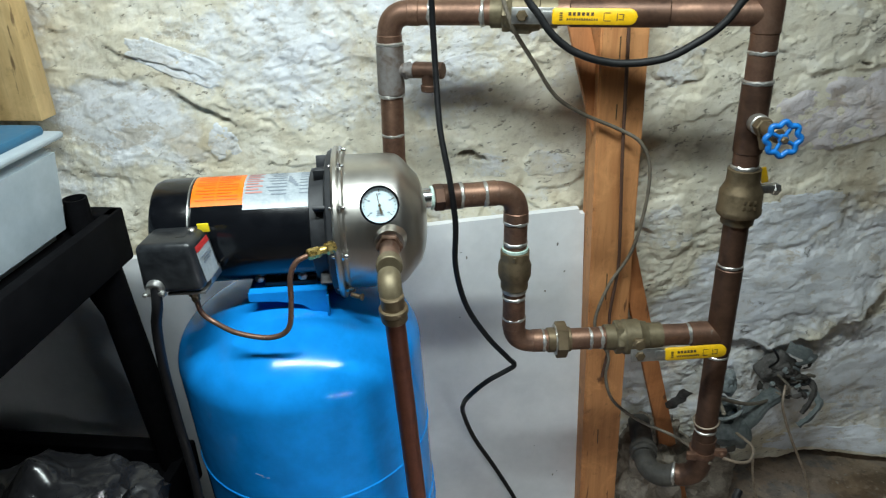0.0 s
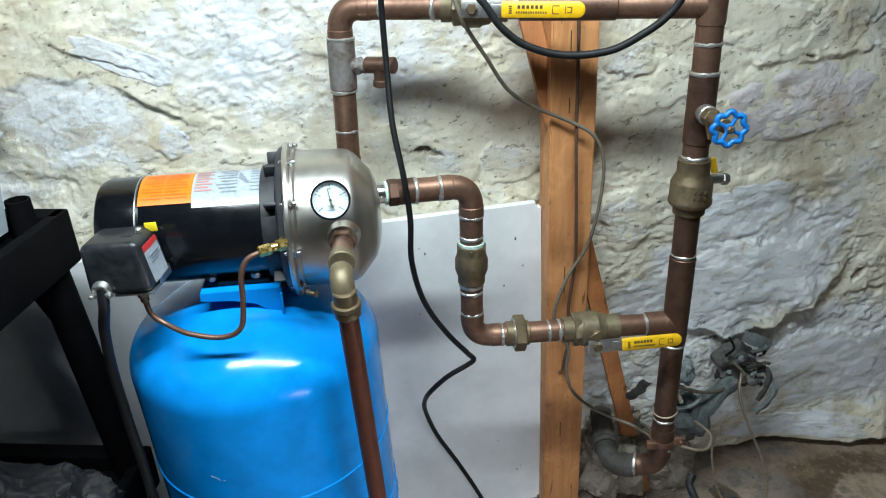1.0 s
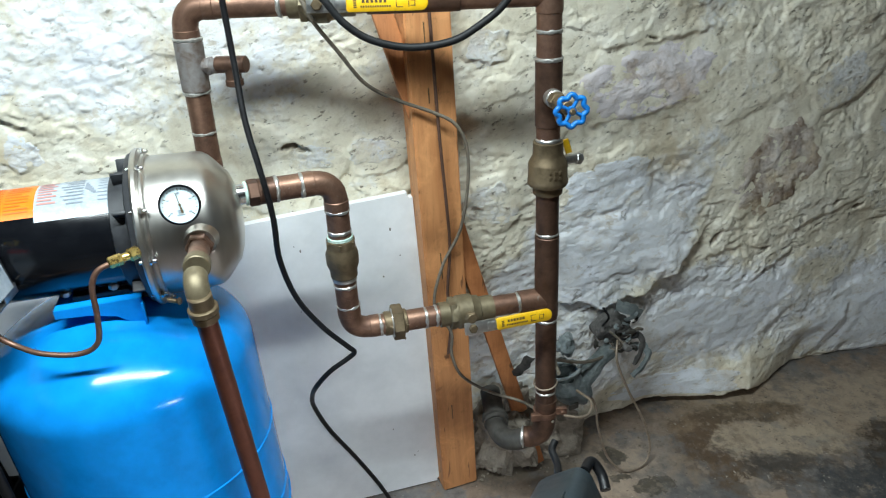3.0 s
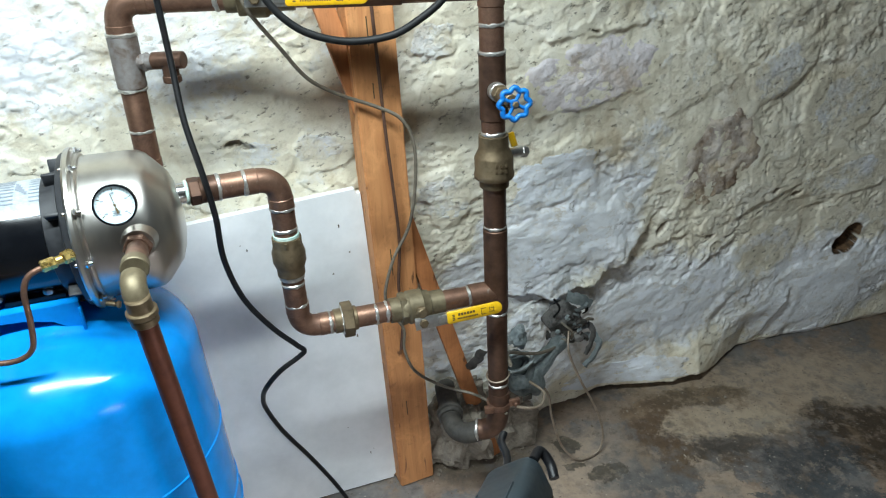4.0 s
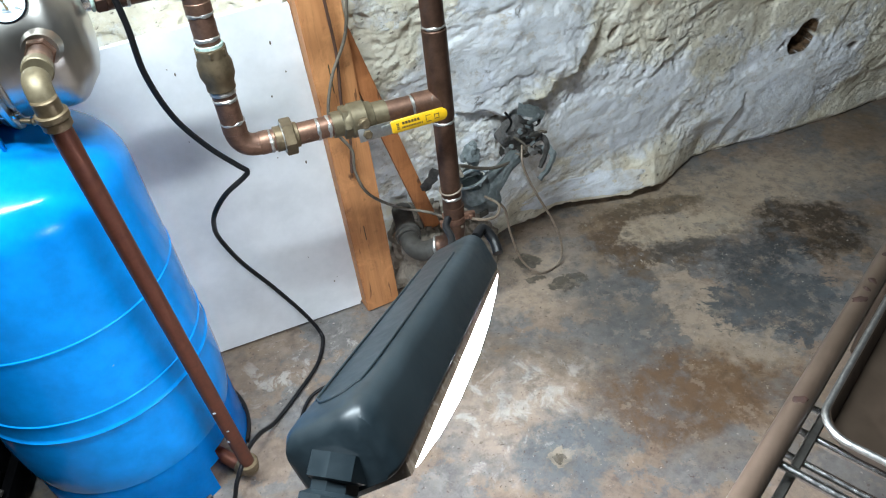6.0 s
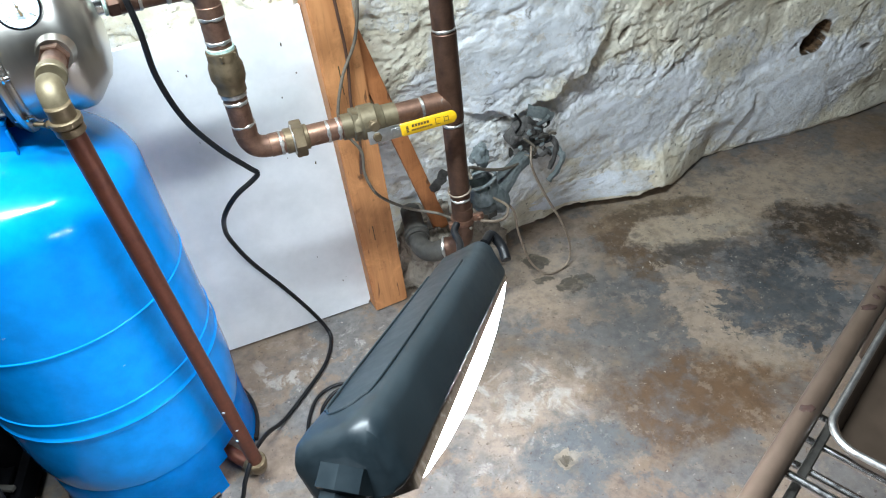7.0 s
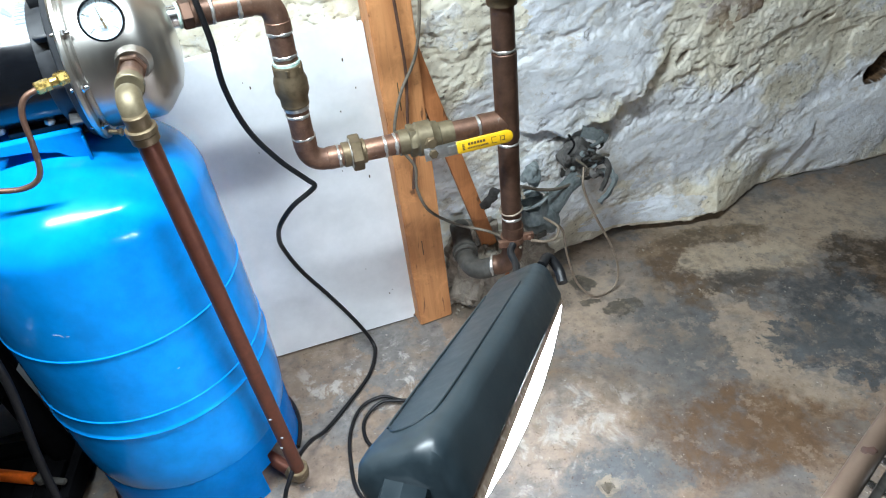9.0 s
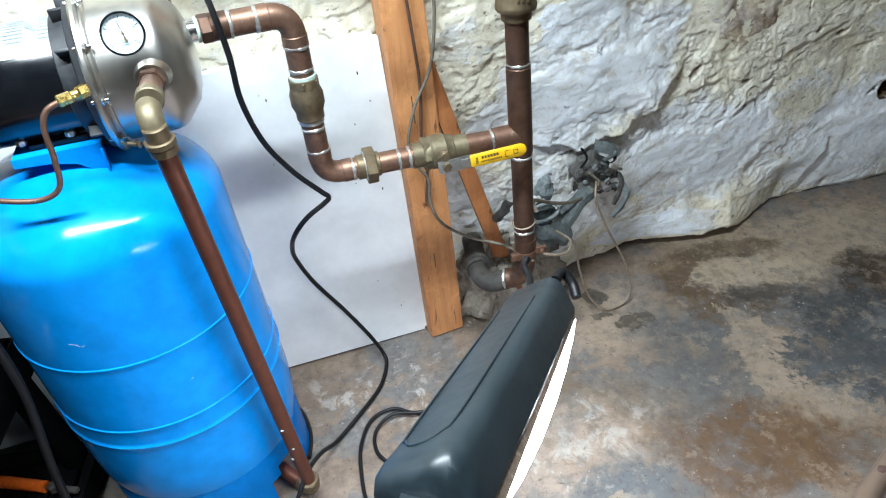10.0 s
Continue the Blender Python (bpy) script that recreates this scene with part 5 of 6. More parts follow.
def ball_valve(c, d, label, stem_dir, lever_dir, length=0.155, drop=0.0):
    """A ball valve: body, two sockets, stem, nut, steel handle and its vinyl sleeve."""
    d, s, l = Vector(d).normalized(), Vector(stem_dir).normalized(), Vector(lever_dir).normalized()
    ob = thing("ball_valve", c, label, "valve", "ball valves")
    part("body", lathe(bmesh.new(), c, d, [(-0.056, 0.020), (-0.056, 0.0255), (-0.036, 0.0255), (-0.034, 0.029), (-0.022, 0.031), (-0.018, 0.0345), (0.010, 0.0345), (0.014, 0.031), (0.026, 0.029), (0.028, 0.0255), (0.056, 0.0252), (0.056, 0.020)], 32), BRASS_PALE, ob, "pale bronze body")
    part("hex_end", hexnut(Vector(c) - d * 0.036, Vector(c) - d * 0.022, 0.0335), BRASS_PALE, ob)
    part("stem", merge(cyl(Vector(c) + s * 0.026, Vector(c) + s * 0.052, 0.010), hexnut(Vector(c) + s * 0.042, Vector(c) + s * 0.050, 0.014)), BRASS, ob)
    w_ = s.cross(l)
    h0 = Vector(c) + s * 0.053 - UP * drop
    part("nut", hexnut(h0, h0 + s * 0.009, 0.0095), BRASS, ob, "brass handle nut")
    handle = part("handle", merge(box(h0 + l * 0.018 + s * 0.001, (0.070, 0.026, 0.0032), axes(l, w_, s), 0.001), box(h0 + l * 0.055 + s * 0.003, (0.05, 0.016, 0.0030), axes(l, w_, s), 0.001)), STEEL, ob, "zinc steel handle")
    # the sleeve: square where it meets the steel, a full round at its end
    half, wide = (length - 0.048) / 2, 0.0125
    edge = [(-half, -wide + 0.003), (-half + 0.003, -wide)] + [(half - wide + wide * math.sin(radians(q)), -wide * math.cos(radians(q))) for q in range(0, 181, 15)] + [(-half + 0.003, wide), (-half, wide - 0.003)]
    bm = bmesh.new()
    ringed(bm, [[(x * k, y * k2, z) for x, y in edge] for z, k, k2 in ((-0.00375, 0.975, 0.86), (-0.0022, 1.0, 1.0), (0.0022, 1.0, 1.0), (0.00375, 0.975, 0.86))])
    bmesh.ops.recalc_face_normals(bm, faces=bm.faces[:])
    mid = h0 + l * (0.048 + (length - 0.048) / 2) + s * 0.004
    bmesh.ops.transform(bm, matrix=Matrix.Translation(mid) @ axes(l, w_, s).to_4x4(), verts=bm.verts)
    sleeve = part("sleeve", bm, LEVER_YELLOW, handle, "yellow vinyl lever sleeve")
    bm = bmesh.new()
    top = mid + s * 0.0039
    n_ = length - 0.048
    marks = [(-0.034 + 0.0062 * i, 0.004, 0.0046, 0.0052) for i in range(6)] + [(-0.037 + 0.0034 * i, -0.0042, 0.0024, 0.0032) for i in range(13)]
    marks += [(-0.046, 0.005 - 0.0034 * i, 0.005, 0.0022) for i in range(4)] + [(0.013, 0.0, 0.0012, 0.012), (0.018, 0.006, 0.010, 0.0012), (0.018, -0.006, 0.010, 0.0012)]
    marks += [(0.031, 0.0, 0.0012, 0.012), (0.036, 0.004, 0.006, 0.0014), (0.036, -0.004, 0.006, 0.0014), (0.0395, 0.0, 0.0014, 0.010)]
    for a, b, ww, hh in marks:
        bm = merge(bm, box(top + l * a * (n_ / 0.117) + w_ * b, (ww, hh, 0.0004), axes(l, w_, s), 0))
    part("print", bm, INK, ob, "dark printed bars")
    return ob


ball_valve(v1 + hd * 0.235, hd, "bronze ball valve with yellow lever on the lower pipe", (hd.cross(UP) + Vector((0, 0, 0.22))), hd + Vector((0, 0, 0.03)), 0.165, 0.020)

# riser: drain at the foot up past the check valve and hose tap
riser = thing("riser_pipe", (0.497, 1.335, 0.33), "tall aged copper riser pipe with brass check valve", "pipe")
r0, r1 = Vector((0.4985, 1.335, 0.335)), Vector((0.446, 1.335, 2.26))
rd = (r1 - r0).normalized()


def on_riser(z):
    return r0 + rd * ((z - r0.z) / rd.z)


pipe(riser, r0, on_riser(0.92), 0.0225, COPPER_OLD)
pipe(riser, on_riser(0.99), r1, 0.0222, COPPER)
for z in (0.815, 0.42, 0.612, 1.205):
    solder(riser, on_riser(z), rd, 0.0228)
part("tee", cyl(on_riser(0.62), on_riser(0.81), 0.0245), COPPER_OLD, riser, "dark copper tee")
part("check_valve", lathe(bmesh.new(), on_riser(0.902), rd, [(0.0, 0.0235), (0.0, 0.0285), (0.016, 0.0295), (0.018, 0.0370), (0.021, 0.0388), (0.028, 0.0388), (0.030, 0.0376), (0.060, 0.0372), (0.064, 0.0355), (0.076, 0.0295), (0.080, 0.0285), (0.103, 0.0282), (0.105, 0.0215)], 40), BRASS, riser, "brass in-line check valve")
bm = bmesh.new()
for i in range(3):
    for j in range(2):
        bm = merge(bm, box(on_riser(0.944 + 0.011 * j) + Vector((0.006 + 0.009 * (i - 1), -0.0375, 0)), (0.005, 0.0022, 0.007), None, 0.0006))
part("cast_marks", bm, BRASS, riser, "small raised cast marks")
solder(riser, on_riser(1.009), rd, 0.0232)
part("tap_tee", cyl(on_riser(1.035), on_riser(1.155), 0.0245), COPPER_OLD, riser)
solder(riser, on_riser(1.157), rd, 0.0245)
part("coupling", cyl(on_riser(1.235), on_riser(1.34), 0.0238), COPPER, riser)

tap = thing("hose_tap", (0.48, 1.27, 1.09), "small gate tap with blue handwheel on the riser", "valve")
tp, tq = on_riser(1.092), Vector((0.485, 1.205, 1.099))
td = (tq - tp).normalized()
part("collar", cyl(tp + td * 0.020, tp + td * 0.042, 0.0165), SOLDER, tap, "silver soldered collar")
part("body", merge(hexnut(tp + td * 0.040, tp + td * 0.062, 0.0155), cyl(tp + td * 0.060, tp + td * 0.112, 0.0115), cyl(tp + td * 0.05 + Vector((0.0, 0, -0.008)), tp + td * 0.05 + Vector((0.008, -0.004, -0.036)), 0.0085)), BRASS, tap, "dull brass tap body")
part("stem", cyl(tp + td * 0.11, tq - td * 0.006, 0.005, 12), BRASS, tap)
_, wu, wv = frame_of(-td)
wheel = part("handwheel", lathe(bmesh.new(), tq, -td, [(-0.004, 0.003), (-0.004, 0.0075), (0.004, 0.0075), (0.005, 0.003)], 20), WHEEL_BLUE, tap, "blue handwheel")
ringp = []
for i in range(65):
    an = 2 * math.pi * i / 64
    rr = 0.0245 + 0.0026 * math.cos(8 * an)
    ringp.append(tq + (wu * math.cos(an) + wv * math.sin(an)) * rr)
part("rim", sweep(ringp, 0.0046, 10), WHEEL_BLUE, wheel)
for i in range(4):
    an = 2 * math.pi * (i + 0.3) / 4
    o = wu * math.cos(an) + wv * math.sin(an)
    part("spoke", cyl(tq + o * 0.005, tq + o * 0.024, 0.0032, 10), WHEEL_BLUE, wheel)
part("wheel_nut", hexnut(tq + td * 0.003, tq + td * 0.010, 0.006), BRASS, wheel, "brass wheel nut")

cock = thing("drain_cock", on_riser(0.95) + Vector((0.05, 0.02, 0)), "small brass bleed cock with yellow lever behind the riser", "valve")
cc = on_riser(0.962)
part("body", merge(cyl(cc + Vector((0.03, 0.01, 0)), cc + Vector((0.062, 0.024, -0.003)), 0.009), hexnut(cc + Vector((0.058, 0.022, -0.003)), cc + Vector((0.072, 0.028, -0.006)), 0.0115)), STEEL, cock)
part("lever", box(cc + Vector((0.044, 0.03, 0.020)), (0.013, 0.005, 0.030), Matrix.Rotation(radians(-18), 3, "Y"), 0.002), LEVER_YELLOW, cock, "yellow lever")

# pipe up behind the pump and across to the riser
deliver = thing("delivery_pipe", (-0.148, 1.38, 0.96), "aged copper delivery pipe rising behind the pump", "pipe")
d0, d1, d2 = Vector((-0.151, 1.382, 0.95)), Vector((-0.146, 1.38, 1.266)), on_riser(1.266)
ud, ad = (d1 - d0).normalized(), (d2 - d1).normalized()
part("elbow", elbow(d1, d0, d0 + Vector((0.02, -1, 0)), 0.0215, 0.03), COPPER, deliver)
pipe(deliver, d0 + ud * 0.03, d1 - ud * 0.04)
solder(deliver, d0 + ud * 0.098, ud, 0.0212)
part("stub", cyl(d0 + Vector((0, -0.03, 0)), d0 + Vector((0.004, -0.095, 0)), 0.0205), COPPER, deliver)
part("tap_tee", cyl(d0 + ud * 0.175, d0 + ud * 0.262, 0.0245), GREY_DOPE, deliver, "grey stained tee")
solder(deliver, d0 + ud * 0.264, ud, 0.0243)
solder(deliver, d0 + ud * 0.172, ud, 0.0235)
part("elbow", elbow(d0, d1, d2, 0.0215, 0.040), COPPER, deliver)
solder(deliver, d1 - ud * 0.058, ud, 0.0218)
pipe(deliver, d1 + ad * 0.04, d1 + ad * 0.19)
pipe(deliver, d1 + ad * 0.26, d2)
solder(deliver, d1 + ad * 0.075, ad, 0.0218)
solder(deliver, d1 + ad * 0.165, ad, 0.0218)
part("coupling", cyl(d1 + ad * 0.31, d1 + ad * 0.47, 0.0236), COPPER_OLD, deliver)
tb = d0 + ud * 0.218
part("side_tap", merge(cyl(tb + Vector((0.02, -0.004, 0)), tb + Vector((0.045, -0.012, 0)), 0.013), hexnut(tb + Vector((0.028, -0.007, 0)), tb + Vector((0.036, -0.010, 0)), 0.0165)), GREY_DOPE, deliver)
part("side_elbow", merge(cyl(tb + Vector((0.045, -0.012, 0.002)), tb + Vector((0.098, -0.028, 0.004)), 0.0145), cyl(tb + Vector((0.072, -0.02, 0.004)), tb + Vector((0.072, -0.02, -0.032)), 0.0135), cyl(tb + Vector((0.072, -0.02, -0.022)), tb + Vector((0.072, -0.02, -0.034)), 0.0155)), COPPER_OLD, deliver, "small copper side elbow")
ball_valve(d1 + ad * 0.235, ad, "bronze ball valve with yellow lever on the upper pipe", (ad.cross(UP) + Vector((0, 0, 0.05))), ad + Vector((0, 0, -0.01)), 0.18)

# drain: copper bend under the riser, grey iron trap into the wall
drain = thing("floor_drain_pipe", (0.43, 1.36, 0.24), "copper bend and grey iron trap below the riser", "pipe")
g = [r0 + Vector((0, 0, 0.06)), r0, Vector((0.492, 1.338, 0.296)), Vector((0.474, 1.345, 0.276)), Vector((0.452, 1.352, 0.270))]
part("copper_bend", sweep(spline(g, 5), 0.0245, 24), COPPER_OLD, drain)
solder(drain, Vector((0.452, 1.352, 0.270)), Vector((-1, 0.3, -0.1)), 0.0255)
part("iron_elbow", sweep(spline([(0.455, 1.351, 0.268), (0.43, 1.358, 0.258), (0.410, 1.376, 0.252), (0.400, 1.402, 0.253), (0.399, 1.425, 0.257)], 6), 0.0245, 24), IRON, drain, "grey iron elbow")
hub_d = Vector((0.02, 0.96, 0.12)).normalized()
hub_p = Vector((0.399, 1.420, 0.256))
part("iron_collar", lathe(bmesh.new(), hub_p, hub_d, [(0, 0.024), (0.0, 0.030), (0.007, 0.031), (0.009, 0.0275), (0.013, 0.0275), (0.015, 0.0325), (0.024, 0.0325), (0.026, 0.025)], 28), IRON, drain, "ribbed iron hub")
part("iron_pipe", cyl(hub_p + hub_d * 0.02, hub_p + hub_d * 0.11, 0.026), IRON, drain, "grey iron stub into the wall")
part("ground_clamp", merge(lathe(bmesh.new(), on_riser(0.352), rd, [(0, 0.023), (0, 0.0275), (0.014, 0.0275), (0.014, 0.023)], 24), box(on_riser(0.358) + Vector((-0.026, -0.018, 0)), (0.022, 0.012, 0.018), None, 0.002), box(on_riser(0.362) + Vector((0.034, -0.012, 0.004)), (0.026, 0.010, 0.018), None, 0.002), cyl(on_riser(0.362) + Vector((0.036, -0.015, 0.004)), on_riser(0.362) + Vector((0.036, -0.024, 0.004)), 0.006, 10)), COPPER, drain, "copper ground clamp with screws")

# ---- cords and wires ----
cord = thing("extension_cord", (0.1, 1.38, 0.0), "black extension cord hanging before the board and lying on the floor", "cable")
part("cord", cable([(-0.062, 1.285, 1.45), (-0.058, 1.285, 1.269), (-0.053, 1.27, 1.179), (-0.045, 1.24, 1.10), (-0.027, 1.21, 1.016), (-0.019, 1.205, 0.944), (-0.021, 1.215, 0.859), (-0.004, 1.23, 0.77), (0.034, 1.24, 0.697), (0.074, 1.251, 0.642), (0.087, 1.254, 0.624), (0.074, 1.254, 0.610), (0.036, 1.25, 0.585), (0.002, 1.27, 0.535), (-0.018, 1.32, 0.47), (-0.022, 1.355, 0.41), (0.0, 1.39, 0.31), (0.05, 1.41, 0.20), (0.098, 1.42, 0.095), (0.128, 1.415, 0.025), (0.134, 1.385, 0.006), (0.112, 1.31, 0.006), (0.06, 1.235, 0.006), (0.0, 1.16, 0.007), (-0.03, 1.10, 0.05), (-0.052, 1.03, 0.087), (-0.078, 0.985, 0.06), (-0.108, 0.96, 0.008), (-0.2, 0.92, 0.006)], 0.0052), CORD_BLACK, cord)
cord2 = thing("lamp_cord", (0.1, 1.15, 0.0), "black cord lying in loose loops on the floor", "cable")
part("cord", cable([(0.30, 1.17, 0.006), (0.192, 1.207, 0.006), (0.139, 1.232, 0.006), (0.085, 1.208, 0.006), (0.056, 1.138, 0.006), (0.053, 1.055, 0.006), (0.066, 0.975, 0.006), (0.12, 0.90, 0.006)], 0.0045), CORD_BLACK, cord2)
part("cord_loop", cable([(0.25, 1.20, 0.014), (0.191, 1.202, 0.014), (0.136, 1.208, 0.014), (0.096, 1.176, 0.007), (0.088, 1.133, 0.006), (0.104, 1.09, 0.006), (0.16, 1.04, 0.006)], 0.0045), CORD_BLACK, cord2)

arc = thing("hanging_cable", (0.225, 1.2, 1.214), "thick dusty black cable sagging in front of the pipes", "cable")
part("cord", cable([(0.02, 1.23, 1.60), (0.06, 1.20, 1.40), (0.086, 1.195, 1.318), (0.107, 1.192, 1.287), (0.132, 1.192, 1.255), (0.168, 1.195, 1.230), (0.225, 1.2, 1.215), (0.291, 1.2, 1.221), (0.338, 1.2, 1.245), (0.368, 1.2, 1.268), (0.388, 1.2, 1.296), (0.42, 1.2, 1.36), (0.47, 1.22, 1.60)], 0.0058), CORD_DUSTY, arc)

thin = thing("thin_cable", (0.3, 1.46, 0.6), "thin grey-brown cable looping over the post", "cable")
part("cord", cable([(0.05, 1.33, 1.30), (0.071, 1.33, 1.245), (0.108, 1.36, 1.183), (0.15, 1.40, 1.115), (0.206, 1.436, 1.072), (0.273, 1.452, 1.04), (0.319, 1.455, 1.012), (0.343, 1.462, 0.96), (0.344, 1.464, 0.875), (0.326, 1.462, 0.774), (0.285, 1.454, 0.695), (0.262, 1.45, 0.61), (0.275, 1.45, 0.56), (0.299, 1.452, 0.512), (0.298, 1.455, 0.451), (0.321, 1.45, 0.388), (0.385, 1.44, 0.342), (0.463, 1.40, 0.332), (0.512, 1.31, 0.345)], 0.0036), WIRE_GREY, thin)
down = thing("brown_wire", (0.29, 1.46, 0.6), "dark brown wire running down the face of the post", "cable")
part("cord", cable([(0.262, 1.452, 1.50), (0.276, 1.455, 1.242), (0.282, 1.458, 1.11), (0.288, 1.459, 0.98), (0.298, 1.462, 0.83), (0.302, 1.463, 0.73), (0.294, 1.461, 0.62), (0.30, 1.463, 0.54), (0.29, 1.46, 0.45)], 0.0034), WIRE_BROWN, down)
gw = thing("ground_wire", (0.7, 1.48, 0.2), "bare ground wire looping from the broken box to the floor", "wire")
part("cord", cable([(0.515, 1.30, 0.49), (0.529, 1.375, 0.467), (0.585, 1.44, 0.41), (0.639, 1.48, 0.375), (0.70, 1.53, 0.350), (0.755, 1.555, 0.365), (0.79, 1.57, 0.395), (0.815, 1.585, 0.385)], 0.0042), WIRE_GREY, gw)
part("wire_loop", cable([(0.735, 1.545, 0.385), (0.728, 1.515, 0.34), (0.763, 1.508, 0.25), (0.811, 1.5, 0.15), (0.838, 1.498, 0.06), (0.822, 1.482, 0.012), (0.763, 1.464, 0.008), (0.715, 1.478, 0.05), (0.684, 1.49, 0.15), (0.672, 1.492, 0.225), (0.65, 1.50, 0.26)], 0.0032), WIRE_BARE, gw, "bare brown wire loop")
part("clamp_wire", cable([(0.535, 1.31, 0.362), (0.57, 1.31, 0.352), (0.60, 1.33, 0.342), (0.62, 1.38, 0.335), (0.60, 1.43, 0.33)], 0.0034), WIRE_BARE, gw)
part("tie_wire", sweep([on_riser(0.44 + 0.004 * math.sin(a * 0.5)) + Vector((math.cos(a * 0.393) * 0.0255, math.sin(a * 0.393) * 0.0255, 0)) for a in range(17)], 0.002, 8), WIRE_BARE, gw)

# ---- broken box and torn lining at the wall's foot ----
junk = thing("broken_box", (0.72, 1.58, 0.36), "broken electrical box with torn tar paper and wires", "electrical box")
rnd = random.Random(21)


def lump(c, size, seed, sub=3):
    bm = bmesh.new()
    bmesh.ops.create_icosphere(bm, subdivisions=sub, radius=1)
    for v in bm.verts:
        q = v.co.copy()
        v.co = q * (1 + 0.45 * noise.fractal(q * 1.6 + Vector((seed, 0, 0)), 0.9, 2.0, 4))
        v.co = Vector((v.co.x * size[0], v.co.y * size[1], v.co.z * size[2])) + Vector(c)
    return bm


def flap(pts, width, seed, thick=0.003):
    """A torn strip: a ribbon along a line, uneven in width."""
    L = spline(pts, 5)
    bm = bmesh.new()
    r_ = random.Random(seed)
    rows_ = []
    for i, p in enumerate(L):
        t = (L[min(i + 1, len(L) - 1)] - L[max(i - 1, 0)]).normalized()
        s = t.cross(Vector((0.2, -1, 0.25))).normalized()
        wl, wr = width * r_.uniform(0.7, 1.15), width * r_.uniform(0.7, 1.15)
        rows_.append([bm.verts.new(p - s * wl), bm.verts.new(p + Vector((0, -0.004, 0))), bm.verts.new(p + s * wr)])
    for a, b in zip(rows_, rows_[1:]):
        for i in range(2):
            bm.faces.new((a[i], a[i + 1], b[i + 1], b[i]))
    bmesh.ops.solidify(bm, geom=bm.faces[:], thickness=thick)
    bmesh.ops.recalc_face_normals(bm, faces=bm.faces[:])
    return bm


def crumpled(line, radii, squash, seed):
    """A dented sheet-metal sleeve along a line."""
    L, bm, seg = [Vector(p) for p in line], bmesh.new(), 40
    rings_ = []
    for i, (p, r) in enumerate(zip(L, radii)):
        d, u, v = frame_of(L[min(i + 1, len(L) - 1)] - L[max(i - 1, 0)])
        ring_ = []
        for k_ in range(seg):
            a = 2 * math.pi * k_ / seg
            o = u * math.cos(a) + v * math.sin(a) * squash
            ring_.append(p + o * r * (1 + 0.20 * noise.fractal(o * 2.2 + p * 9 + Vector((seed, 0, 0)), 0.8, 2.0, 3)))
        rings_.append(ring_)
    ringed(bm, rings_, False, True)
    bmesh.ops.solidify(bm, geom=bm.faces[:], thickness=0.003)
    bmesh.ops.recalc_face_normals(bm, faces=bm.faces[:])
    return bm


part("sheet_hood", crumpled(spline([(0.578, 1.482, 0.352), (0.585, 1.490, 0.325), (0.598, 1.500, 0.292), (0.612, 1.512, 0.262), (0.622, 1.522, 0.238)], 4), [0.040, 0.041, 0.043, 0.046, 0.049, 0.052, 0.054, 0.056, 0.057, 0.057, 0.056, 0.054, 0.051, 0.047, 0.041, 0.032, 0.014], 0.8, 4), PUTTY, junk, "dented grey sheet-metal hood with an open rim")
part("hood_neck", crumpled(spline([(0.622, 1.500, 0.296), (0.655, 1.512, 0.322), (0.685, 1.530, 0.338), (0.722, 1.560, 0.348)], 4), [0.032, 0.031, 0.030, 0.028, 0.026, 0.024, 0.022, 0.021, 0.020, 0.020, 0.021, 0.022, 0.020], 0.85, 11), PUTTY, junk, "dented grey sheet-metal neck")
part("hood_seam", box((0.600, 1.444, 0.268), (0.026, 0.004, 0.016), Matrix.Rotation(radians(20), 3, "Z"), 0.001), IRON, junk, "dark stamped slot")
part("putty", lump((0.596, 1.535, 0.392), (0.024, 0.024, 0.030), 12), PUTTY, junk, "smeared grey putty")
part("cavity", lump((0.735, 1.61, 0.385), (0.048, 0.03, 0.045), 15), RAG, junk, "dark crumbled pocket")
for i in range(24):
    c = Vector((0.735 + rnd.uniform(-0.055, 0.06), 1.562 + rnd.uniform(-0.015, 0.015), 0.385 + rnd.uniform(-0.05, 0.055)))
    if i % 2:
        e_ = c + Vector((rnd.uniform(-0.03, 0.03), rnd.uniform(-0.02, 0.0), rnd.uniform(-0.03, 0.03)))
        part("scrap", flap([c, (c + e_) / 2 + Vector((0.004, -0.008, 0.004)), e_], rnd.uniform(0.003, 0.008), i, 0.0015), (RAG, PUTTY, IRON)[i % 3], junk)
        continue
    part("fragment", lump(c, (rnd.uniform(0.005, 0.016), rnd.uniform(0.005, 0.010), rnd.uniform(0.004, 0.013)), 30 + i, 2), (RAG, PUTTY, IRON)[i % 3], junk)
part("torn_flap", flap([(0.785, 1.555, 0.40), (0.80, 1.54, 0.38), (0.795, 1.535, 0.345), (0.78, 1.53, 0.315)], 0.009, 2), RAG, junk, "torn black flap")
part("torn_flap", flap([(0.80, 1.55, 0.37), (0.815, 1.53, 0.345), (0.80, 1.525, 0.31), (0.775, 1.52, 0.285)], 0.010, 5), PUTTY, junk, "torn grey flap")
part("torn_flap", flap([(0.735, 1.58, 0.47), (0.77, 1.57, 0.462), (0.80, 1.575, 0.435)], 0.016, 6), PUTTY, junk, "torn grey flap")
part("torn_flap", flap([(0.50, 1.50, 0.39), (0.475, 1.51, 0.345), (0.45, 1.53, 0.31)], 0.016, 9), RAG, junk, "torn black flap")
part("conduit_ring", sweep([Vector((0.578, 1.482, 0.354)) + Vector((math.cos(a * 0.393) * 0.042, math.sin(a * 0.393) * 0.033, math.cos(a * 0.393) * 0.012)) for a in range(17)], 0.0045, 8), PUTTY, junk, "rolled rim of the hood")
